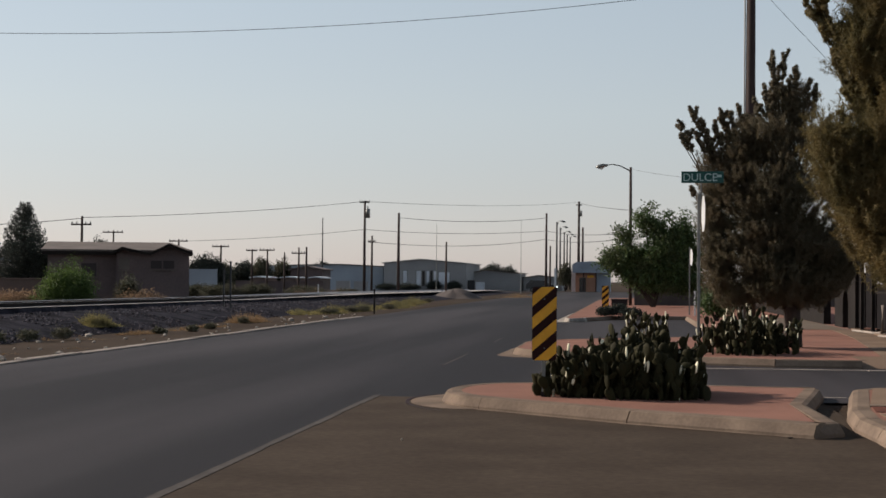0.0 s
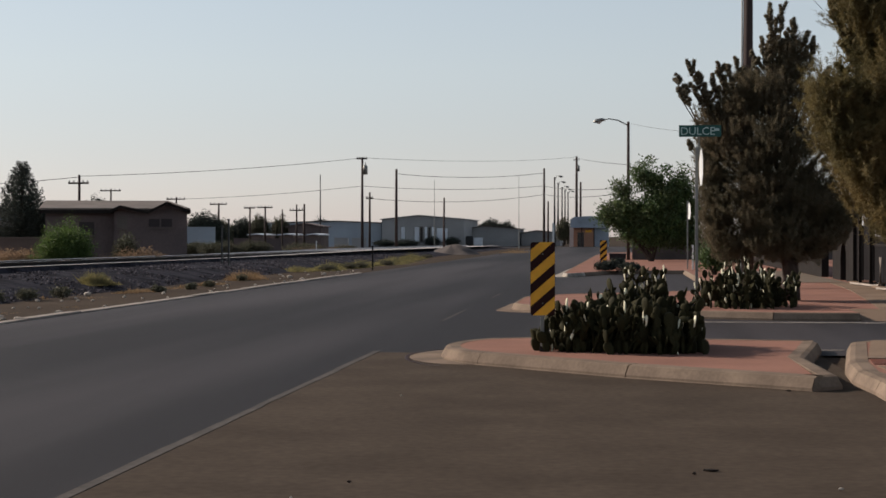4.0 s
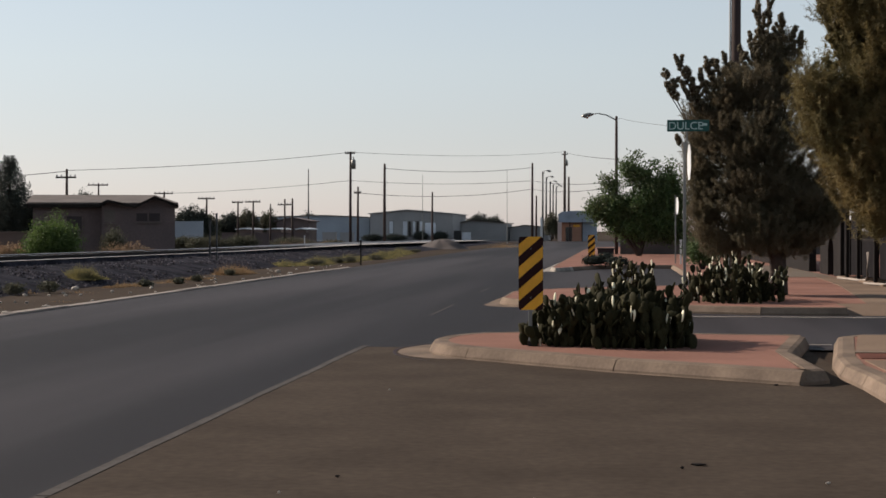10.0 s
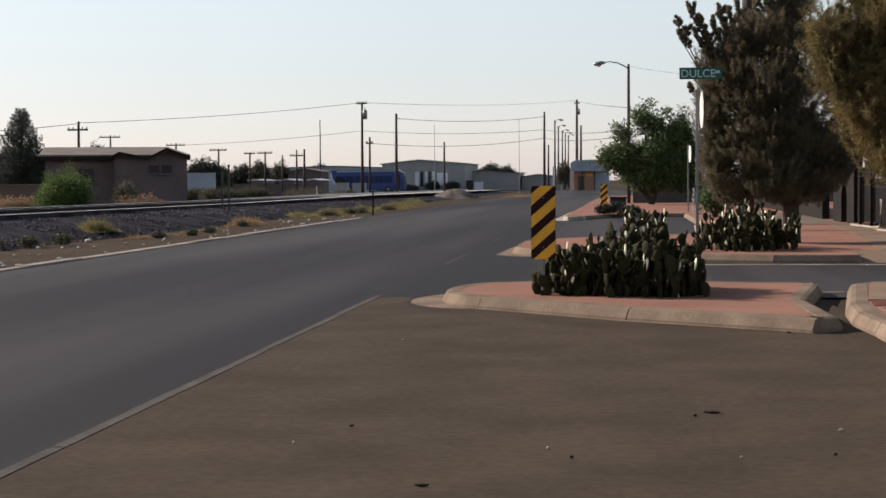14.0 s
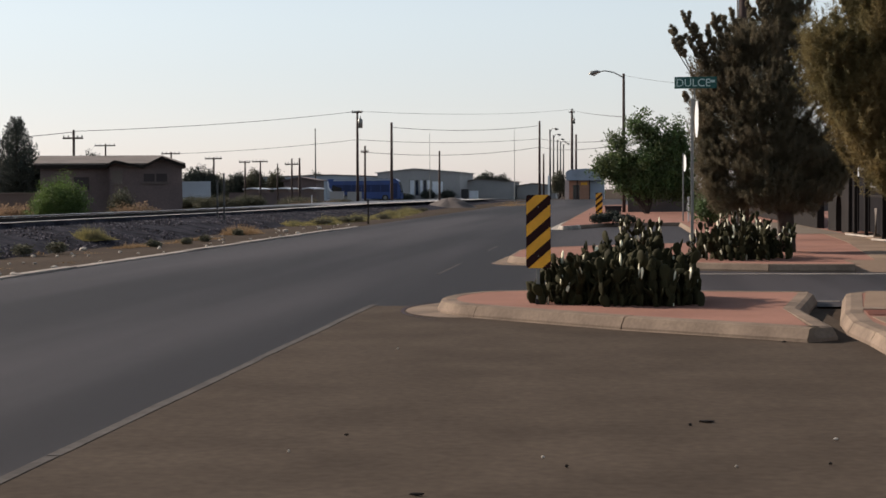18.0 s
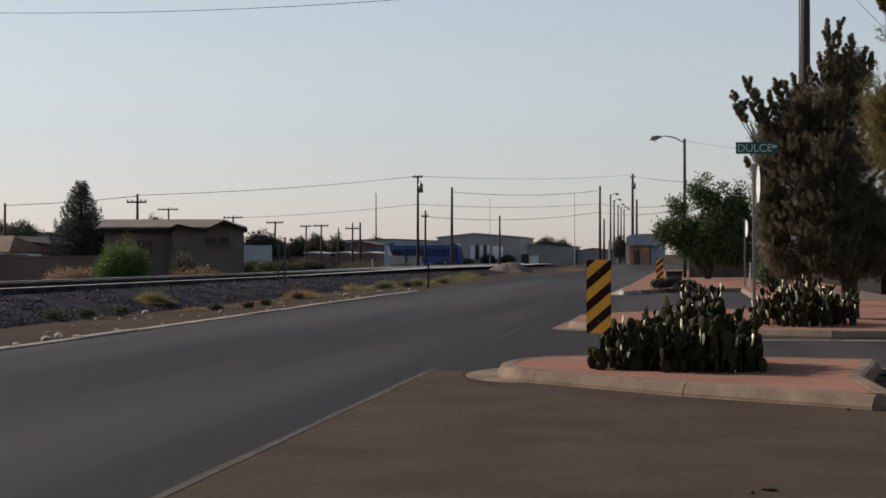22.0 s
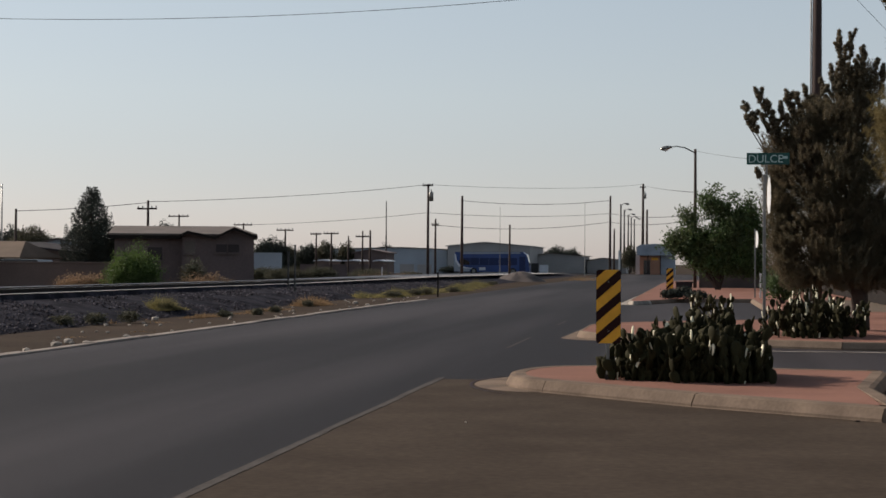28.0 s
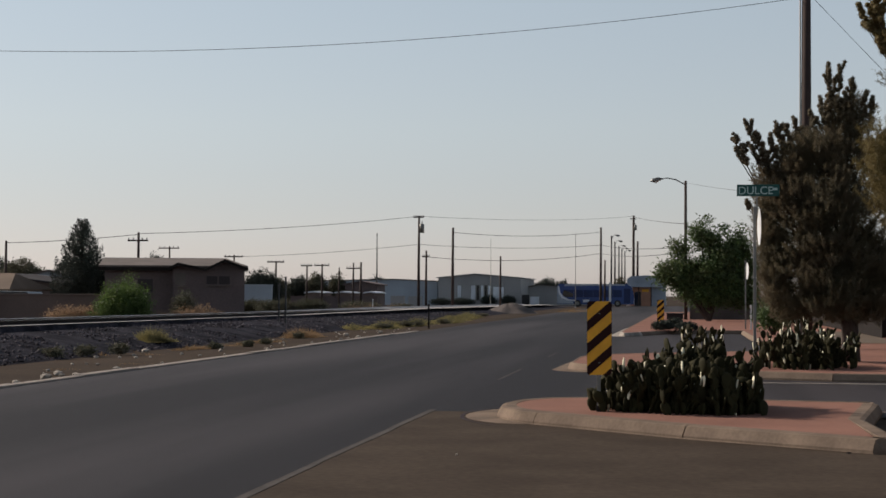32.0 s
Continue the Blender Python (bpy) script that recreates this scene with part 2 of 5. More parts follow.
# ---- helpers of this scene ----
def part(name, bm, material, parent=None, label="", smooth=False):
    me = bpy.data.meshes.new(name)
    bm.normal_update()
    bm.to_mesh(me)
    bm.free()
    me.materials.append(material)
    if smooth:
        for f in me.polygons:
            f.use_smooth = True
    ob = new(name, me)
    if parent:
        ob.parent = parent
    if label:
        ob["label"] = label
    return ob


def thing(name, label, category, at=(0, 0, 0), rz=0.0, group="", kind=""):
    ob = new(name)
    ob.matrix_basis = pose(*at, 0, 0, rz)
    return tagged(ob, label, category, group, kind)


def add_box(bm, x0, x1, y0, y1, z0, z1, bevel=0.0):
    r = bmesh.ops.create_cube(bm, size=1.0)
    vs = r["verts"]
    for v in vs:
        v.co = Vector((x0 + (v.co.x + 0.5) * (x1 - x0), y0 + (v.co.y + 0.5) * (y1 - y0), z0 + (v.co.z + 0.5) * (z1 - z0)))
    if bevel:
        es = list({e for v in vs for e in v.link_edges})
        bmesh.ops.bevel(bm, geom=es, offset=bevel, segments=2, affect="EDGES", profile=0.5)
    return bm


def box(*a, bevel=0.0):
    return add_box(bmesh.new(), *a, bevel=bevel)


def add_tube(bm, pts, radii, sides=8, cap=True):
    pts = [Vector(p) for p in pts]
    rings = []
    for i, p in enumerate(pts):
        d = (pts[min(i + 1, len(pts) - 1)] - pts[max(i - 1, 0)]).normalized()
        a = d.orthogonal().normalized() if abs(d.z) < 0.99 else Vector((1, 0, 0))
        if abs(d.z) < 0.99:
            a = d.cross(Vector((0, 0, 1))).normalized()
        b = d.cross(a).normalized()
        r = radii[i] if isinstance(radii, (list, tuple)) else radii
        rings.append([bm.verts.new(p + (a * math.cos(2 * math.pi * k / sides) + b * math.sin(2 * math.pi * k / sides)) * r) for k in range(sides)])
    for r0, r1 in zip(rings, rings[1:]):
        for k in range(sides):
            bm.faces.new((r0[k], r0[(k + 1) % sides], r1[(k + 1) % sides], r1[k]))
    if cap:
        bm.faces.new(rings[0][::-1])
        bm.faces.new(rings[-1])
    return bm


def tube(pts, radii, sides=8):
    return add_tube(bmesh.new(), pts, radii, sides)


def add_prism(bm, outline, z0, z1):
    """An upright prism over a plan outline, counted anticlockwise."""
    lo = [bm.verts.new((x, y, z0)) for x, y in outline]
    hi = [bm.verts.new((x, y, z1)) for x, y in outline]
    bm.faces.new(lo[::-1])
    bm.faces.new(hi)
    k = len(outline)
    for i in range(k):
        bm.faces.new((lo[i], lo[(i + 1) % k], hi[(i + 1) % k], hi[i]))
    return bm


def prism(outline, z0, z1):
    return add_prism(bmesh.new(), outline, z0, z1)


def sheet(x0, x1, y0, y1, z, step=0.0, wave=0.0):
    bm = bmesh.new()
    nx = max(1, int((x1 - x0) / step)) if step else 1
    ny = max(1, int((y1 - y0) / step)) if step else 1
    g = [[bm.verts.new((x0 + (x1 - x0) * i / nx, y0 + (y1 - y0) * j / ny, z)) for i in range(nx + 1)] for j in range(ny + 1)]
    for j in range(ny):
        for i in range(nx):
            bm.faces.new((g[j][i], g[j][i + 1], g[j + 1][i + 1], g[j + 1][i]))
    if wave:
        for v in bm.verts:
            v.co.z += wave * noise.noise(v.co * 0.35)
    return bm


def soup(verts, faces, name, material, parent=None, label=""):
    me = bpy.data.meshes.new(name)
    me.from_pydata(verts, [], faces)
    me.materials.append(material)
    ob = new(name, me)
    if parent:
        ob.parent = parent
    if label:
        ob["label"] = label
    return ob


def leafclump(V, F, p, rng, n=8, size=0.08, spread=0.2):
    """Small leaves, two triangles each, scattered round p."""
    for _ in range(n):
        c = p + Vector((rng.gauss(0, 1), rng.gauss(0, 1), rng.gauss(0, 0.8))) * spread
        a = Vector((rng.gauss(0, 1), rng.gauss(0, 1), rng.gauss(0, 1))).normalized() * size * rng.uniform(0.6, 1.3)
        b = a.cross(Vector((rng.gauss(0, 1), rng.gauss(0, 1), rng.gauss(0, 1)))).normalized() * size * rng.uniform(0.35, 0.6)
        k = len(V)
        V += [c - a, c + b, c + a, c - b]
        F.append((k, k + 1, k + 2, k + 3))


# ---- ground, road, railway ----
def setting(name, bm, material, label, smooth=False):
    return tagged(part(name, bm, material, smooth=smooth), label, name.split("_")[0], kind="structure")


setting("ground", sheet(-2600, 2600, -600, 4400, -0.03), DIRT, "flat brown dirt plain reaching the horizon")
setting("road", sheet(-11.35, -3.4, -30, 222, 0.0), ASPHALT, "dark grey worn asphalt road")
setting("parking_bay_1", sheet(-3.4, 2.6, -30, 21.5, 0.0), BAY, "brown worn asphalt parking bay beside the road")
setting("side_street", sheet(-3.4, 60, 21.5, 31.5, 0.0), ASPHALT, "dark grey asphalt side street")
setting("parking_bay_2", sheet(-3.4, 2.6, 31.5, 222, 0.0), ASPHALT, "dark grey asphalt edge of the road")
setting("cross_street", sheet(-120, 60, 222, 244, 0.0), ASPHALT, "distant asphalt cross street")


def edge_line():
    rng = random.Random(3)
    bm = bmesh.new()
    y = 5.0
    while y < 21.7:
        e = min(y + rng.uniform(0.5, 1.6), 21.8)
        w = rng.uniform(0.036, 0.05)
        x = -3.4 + rng.uniform(-0.008, 0.008)
        add_box(bm, x - w, x + w, y, e, 0.001, 0.004)
        y = e + (rng.uniform(0.0, 0.04) if rng.random() < 0.3 else 0)
    ob = part("road_marking", bm, LINE)
    tagged(ob, "worn white painted edge line on the asphalt", "road marking", kind="structure")


edge_line()


def far_marks():
    for y0, y1 in ((29.5, 34.0), (41, 44)):
        ob = part("road_marking", box(-3.42, -3.37, y0, y1, 0.001, 0.004), LINE)
        tagged(ob, "worn white painted dash on the asphalt", "road marking", kind="structure")


far_marks()


def ribbon_kerb():
    """The flush concrete edge along the far side of the road, cast in lengths."""
    top = thing("ribbon_kerb", "pale concrete ribbon along the far road edge", "kerb", kind="structure")
    rng = random.Random(5)
    y = 2.0
    while y < 66:
        e = y + 3.0
        w = 0.17 + rng.uniform(-0.02, 0.02)
        part("kerb_segment", box(-11.35 - w, -11.35 + w * 0.6, y, e - 0.02, -0.03, 0.035 + rng.uniform(-0.01, 0.01), bevel=0.012), RIBBON, top)
        y = e


ribbon_kerb()


def rail_top(y):
    return 0.93 - 0.0027 * y


def embankment():
    """A steep dark bank under a pale track bed."""
    bank, bed = bmesh.new(), bmesh.new()
    prof = [(-15.0, 0.0, 1), (-15.25, 0.06, 0), (-15.5, 0.16, 0), (-15.85, 0.27, 0), (-16.2, 0.38, 0), (-16.55, 0.48, 0), (-16.9, 0.56, 0), (-17.25, 0.63, 0), (-17.6, 0.69, 0), (-17.9, 0.74, 0), (-18.24, 0.77, 0), (-18.32, 0.97, 0), (-19.7, 0.97, 0), (-22.2, 0.93, 0), (-23.0, 0.70, 0), (-24.4, 0.25, 0), (-26.0, 0.0, 1)]
    rows_, beds = [], []
    y = -10.0
    while y <= 215:
        top = rail_top(y) - 0.125
        row = []
        for x, z, flat in prof:
            if flat:
                row.append(bank.verts.new((x, y, -0.031)))
                continue
            rough = 0.03 if x > -17.5 or x < -22.3 else 0.02
            row.append(bank.verts.new((x + rough * 1.8 * noise.noise((x * 2.7, y * 1.7, 0)), y, z * top + rough * noise.noise((x * 3.5, y * 3.1, 3)) - 0.01)))
        rows_.append(row)
        beds.append([bed.verts.new((x + 0.04 * noise.noise((x * 3, y * 1.3, 7)), y, z * top + up + 0.004 + min(0.11, max(0.0, (y - 75) * 0.003)))) for x, z, up in ((-18.38 + 0.014 * max(0, y - 70), 0.985, 0), (-18.5, 0.985, 0), (-20.95, 0.985, 0), (-21.2, 1.0, 0.115), (-21.45, 1.0, 0.10), (-21.8, 0.93, 0))])
        y += 0.35 if y < 80 else 2.0
    for bm, grid in ((bank, rows_), (bed, beds)):
        for a, b in zip(grid, grid[1:]):
            for i in range(len(a) - 1):
                bm.faces.new((a[i + 1], a[i], b[i], b[i + 1]))
    rng = random.Random(77)
    V, F = [], []
    for _ in range(7000):
        y = 28 + 92 * rng.random() ** 1.3
        x = rng.uniform(-18.2, -14.9)
        if noise.noise((x * 0.9, y * 0.35, 9)) < -0.1:
            continue
        top = rail_top(y) - 0.125
        k = next(i for i in range(1, len(prof)) if prof[i][0] <= x)
        (xa, za, _f), (xb, zb, _g) = prof[k - 1], prof[k]
        z = (za + (zb - za) * (x - xa) / (xb - xa)) * top
        r = rng.uniform(0.02, 0.055)
        c = Vector((x, y, z + r * 0.2))
        i = len(V)
        V += [c + Vector(d) * r * rng.uniform(0.6, 1.3) for d in ((1, 0, 0), (-1, 0, 0), (0, 1, 0), (0, -1, 0), (0, 0, 0.8), (0, 0, -0.6))]
        F += [(i + a, i + b, i + e) for a, b, e in ((0, 2, 4), (2, 1, 4), (1, 3, 4), (3, 0, 4), (2, 0, 5), (1, 2, 5), (3, 1, 5), (0, 3, 5))]
    tagged(soup(V, F, "ballast_stones", BALLASTSTONE), "loose dark ballast stones on the bank", "ballast", kind="stuff")
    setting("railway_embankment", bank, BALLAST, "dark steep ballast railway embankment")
    setting("railway_bed", bed, TRACKBED, "pale gravel track bed")


embankment()


def rails():
    track = thing("railway_track", "steel rails on wooden ties over ballast", "railway track", kind="structure")
    for x in (-19.0, -20.435):
        bm, bt = bmesh.new(), bmesh.new()
        for y0, y1 in ((-10, 30), (30, 70), (70, 110), (110, 150), (150, 190), (190, 218)):
            za, zb = rail_top(y0), rail_top(y1)
            for b, x0, x1, lo, hi in ((bm, -0.07, 0.07, -0.17, -0.15), (bm, -0.012, 0.012, -0.15, -0.04), (bm, -0.035, 0.035, -0.05, -0.008), (bt, -0.036, 0.036, -0.008, 0.0)):
                v = [b.verts.new((x + xx, yy, zz)) for yy, zt in ((y0, za), (y1, zb)) for xx, zz in ((x0, zt + lo), (x1, zt + lo), (x1, zt + hi), (x0, zt + hi))]
                for q in ((0, 1, 5, 4), (1, 2, 6, 5), (2, 3, 7, 6), (3, 0, 4, 7), (3, 2, 1, 0), (4, 5, 6, 7)):
                    b.faces.new([v[i] for i in q])
        r = part("rail", bm, RUST, track)
        part("rail_head", bt, RAILTOP, r, "polished steel running surface")
    tie = None
    y = 20.0
    while y < 150:
        z = rail_top(y) - 0.165
        if tie is None:
            tie = part("tie", box(-1.3, 1.3, -0.11, 0.11, -0.12, 0.0, bevel=0.01), TIE, track)
            tie.location = (-19.72, y, z)
        else:
            t2 = tie.copy()
            scene.collection.objects.link(t2)
            t2.location = (-19.72, y, z)
        y += 0.55 if y < 80 else 0.9


# ---- kerbed islands and pavement ----
def offset_path(pts, d):
    """Moves an open plan path to its left by d."""
    out = []
    for i, p in enumerate(pts):
        a = Vector(pts[max(i - 1, 0)])
        b = Vector(pts[min(i + 1, len(pts) - 1)])
        t = (b - a).normalized()
        out.append((p[0] - t.y * d, p[1] + t.x * d))
    return out


def refine(pts):
    """Rounds the short lengths at an island's nose."""
    out = [pts[0]]
    for i in range(len(pts) - 1):
        a, b = Vector(pts[i]), Vector(pts[i + 1])
        if a.x < 0.3 and b.x < 0.3 and (b - a).length < 1.9 and 0 < i < len(pts) - 2:
            p, q = Vector(pts[i - 1]), Vector(pts[i + 2])
            p, q = a + (p - a).normalized() * min((p - a).length, 1.0), b + (q - b).normalized() * min((q - b).length, 1.0)
            for t in (0.25, 0.5, 0.75):
                c = 0.5 * (2 * a + (b - p) * t + (2 * p - 5 * a + 4 * b - q) * t * t + (3 * a - p - 3 * b + q) * t ** 3)
                out.append((c.x, c.y))
        out.append(pts[i + 1])
    return out


def kerb_run(parent, pts, height=0.15, width=0.12, first=0):
    """Kerb lengths along a path whose outer face lies to the right; each length between joints is one piece."""
    inner = offset_path(pts, width)
    face = offset_path(pts, 0.055)
    for i in range(len(pts) - 1):
        a, b = Vector(pts[i]), Vector(pts[i + 1])
        t = (b - a).normalized() * (0.008 if (b - a).length > 0.75 else 0.0005)
        bm = bmesh.new()
        def ring(o, f, n_, s):
            return [bm.verts.new((o[0] + s.x, o[1] + s.y, -0.05)), bm.verts.new((o[0] + s.x, o[1] + s.y, height * 0.25)),
                    bm.verts.new((f[0] + s.x, f[1] + s.y, height - 0.012)), bm.verts.new((f[0] * 0.7 + n_[0] * 0.3 + s.x, f[1] * 0.7 + n_[1] * 0.3 + s.y, height + 0.004)),
                    bm.verts.new((n_[0] + s.x, n_[1] + s.y, height + 0.004)), bm.verts.new((n_[0] + s.x, n_[1] + s.y, -0.05))]
        r0, r1 = ring(pts[i], face[i], inner[i], t), ring(pts[i + 1], face[i + 1], inner[i + 1], -t)
        for k in range(6):
            bm.faces.new((r0[k], r0[(k + 1) % 6], r1[(k + 1) % 6], r1[k])[::-1])
        bm.faces.new(r0)
        bm.faces.new(r1[::-1])
        bmesh.ops.recalc_face_normals(bm, faces=bm.faces)
        # far island's nose: sunlight painted as a paler kerb colour
        white = 61.5 < a.y < 64 and 61.5 < b.y < 64 and a.x < -1 and b.x < -1
        part("kerb_segment", bm, STONE if white else CONCRETE, parent, "kerb length coloured pale as sunlit" if white else "")


def gutter(parent, pts, width=0.45, material=None):
    """The flat concrete apron at the kerb's foot."""
    n = len(pts) - 1
    outer = [(p[0] + (o[0] - p[0]) * k, p[1] + (o[1] - p[1]) * k) for p, o, k in
             ((p, o, 0.05 + 0.95 * math.sin(math.pi * i / n) ** 0.6) for i, (p, o) in enumerate(zip(pts, offset_path(pts, -width))))]
    bm = bmesh.new()
    a = [bm.verts.new((x, y, 0.012)) for x, y in pts]
    b = [bm.verts.new((x, y, 0.004)) for x, y in outer]
    for i in range(len(pts) - 1):
        bm.faces.new((b[i], b[i + 1], a[i + 1], a[i]))
    part("gutter_apron", bm, material or CONCRETE, parent, "flat worn concrete apron at the kerb foot")


ISLAND_1 = [(2.62, 22.35), (0.9, 22.6), (-1.2, 22.65), (-1.9, 22.4), (-2.28, 21.8), (-2.4, 21.1), (-2.33, 20.4), (-2.1, 19.85), (-1.8, 19.5), (0.02, 17.84), (1.92, 16.46), (2.02, 16.56), (2.26, 16.76), (2.19, 19.15), (2.68, 21.95)]


def island_1():
    isl = thing("kerb_island", "pink paved traffic island with pale concrete kerb", "traffic island", kind="structure")
    loop = refine(ISLAND_1 + ISLAND_1[:1])
    kerb_run(isl, loop, 0.15, 0.25)
    inside = offset_path(loop, 0.245)[:-1]
    near_end = [k for k, (x, y) in enumerate(inside) if x > 1.7 and y < 16.9]      # one corner for the clipped end
    inside[near_end[0]:near_end[-1] + 1] = [(1.96, 16.78)]
    part("paving", prism(inside, -0.05, 0.15), PAVING, isl, "pink paving")
    gutter(isl, refine(ISLAND_1[2:10])[1:-1], 0.42)
    gutter(isl, refine(ISLAND_1[7:11]), 0.05)
    rim = offset_path(refine(ISLAND_1[2:10])[1:-1], -0.44)
    bm = bmesh.new()
    a = [bm.verts.new((x, y, 0.003)) for x, y in rim[1:-1]]
    b = [bm.verts.new((x, y, 0.003)) for x, y in offset_path(rim, -0.05)[1:-1]]
    for k in range(len(a) - 1):
        bm.faces.new((b[k], b[k + 1], a[k + 1], a[k]))
    part("tar_joint", bm, BLACK, isl, "dark tar joint round the apron")


island_1()

ISLAND_2 = [(4.4, 30.22), (2.8, 30.3), (1.2, 31.0), (-0.6, 32.2), (-1.7, 33.0), (-2.2, 33.6), (-2.42, 34.4), (-2.42, 37.5), (-2.2, 38.6), (-1.4, 39.8), (0.6, 41.6), (2.2, 42.6), (2.5, 43.6), (2.5, 67.3)]


def pave(name, run, close, label, apron, width=0.12, pale=False):
    """A pavement whose kerb face lies to the left of the run."""
    isl = thing(name, label, "pavement", kind="structure")
    rev = refine(run[::-1])
    kerb_run(isl, rev, 0.15, width)
    poly = offset_path(rev, width - 0.005) + close
    bm = prism(poly, -0.05, 0.15)
    bmesh.ops.recalc_face_normals(bm, faces=bm.faces)
    part("paving", bm, PAVING, isl, "pink paving")
    if apron:
        # pale: apron takes the lighter colour to look sunlit
        gutter(isl, refine(run[::-1][apron[0]:apron[1]]), 0.42, STONE if pale else CONCRETE)
    return isl


pave("pavement_2", ISLAND_2, [(4.4, 31.8), (60, 31.8), (60, 67.3)], "pink paved corner and pavement with pale kerb", (5, 11))
def concrete_walk():
    """Tan concrete that ramps up from the side street, beside the pink paving."""
    bm = bmesh.new()
    v = [bm.verts.new(p) for p in ((4.42, 30.2, 0.004), (60, 30.2, 0.004), (60, 31.8, 0.158), (4.42, 31.8, 0.158))]
    bm.faces.new(v)
    b = [bm.verts.new((p.co.x, p.co.y, -0.05)) for p in v]
    for k in range(4):
        bm.faces.new((v[k], b[k], b[(k + 1) % 4], v[(k + 1) % 4]))
    bmesh.ops.recalc_face_normals(bm, faces=bm.faces)
    setting("ramp_1", bm, TANWALK, "tan concrete ramp from the side street")
    for k, (y0, y1, xa, xb) in enumerate(((31.8, 35.0, 5.0, 5.3), (35.02, 38.4, 5.3, 5.6), (38.42, 41.8, 5.6, 5.9), (41.82, 45.2, 5.9, 6.1), (45.22, 49.8, 6.1, 6.3))):
        setting("concrete_walk_%d" % (k + 1), prism([(xa, y0), (60, y0), (60, y1), (xb, y1)], 0.10, 0.158), TANWALK, "tan concrete walk beside the pink paving")


concrete_walk()
ISLAND_3 = [(2.62, 67.35), (0.6, 67.2), (-0.5, 66.4), (-1.5, 63.4), (-1.9, 62.1), (-2.25, 61.9), (-2.42, 63.0), (-2.4, 75), (-2.3, 95), (-2.2, 120), (-1.9, 136), (-0.8, 142), (1.2, 145), (2.5, 147), (2.5, 221)]
setting("dirt_strip", sheet(4.6, 6.9, 50.0, 66.5, 0.157), TAN, "tan dirt strip on the pavement below the wall")
pave("pavement_3", ISLAND_3, [(60, 67.35), (60, 221)], "pink paved pavement with pale kerb farther along the road", (6, 11), 0.12, True)
PAVEMENT_1 = [(2.6, -20), (2.6, 8), (2.52, 14.5), (2.5, 16.2), (2.44, 17.3), (2.53, 18.6), (3.02, 22.0), (3.45, 22.5), (60, 22.5)]
pave("pavement_1", PAVEMENT_1, [(60, -20)], "pink paved pavement with pale rounded kerb", (), 0.26)
setting("brick_band_1", prism([(2.79, 18.15), (60, 18.15), (60, 18.9), (2.86, 18.9)], 0.10, 0.159), REDBRICK, "dark red brick band across the pavement")
setting("gutter_pan_1", box(-0.6, 4.38, 29.42, 29.60, -0.02, 0.012), RIBBON, "pale concrete pan along the side street kerb")
setting("gutter_pan_2", box(4.4, 60, 29.42, 29.60, -0.02, 0.012), RIBBON, "pale concrete pan along the side street kerb")
setting("gutter_pan_3", box(2.72, 3.05, 22.42, 22.50, -0.02, 0.008), RIBBON, "pale concrete strip across the channel mouth")
setting("concrete_walk_6", prism([(2.9, 19.3), (60, 19.3), (60, 22.3), (3.36, 22.15)], 0.10, 0.160), TANWALK, "tan concrete panel beside the kerb")
setting("concrete_walk_7", prism([(2.84, 18.95), (60, 18.95), (60, 19.2), (2.88, 19.2)], 0.10, 0.166), CONCRETE, "narrow pale concrete edging")
setting("concrete_walk_8", prism([(2.80, 15.5), (60, 15.5), (60, 17.9), (2.79, 17.9)], 0.10, 0.160), TANWALK, "tan concrete panel beside the kerb")


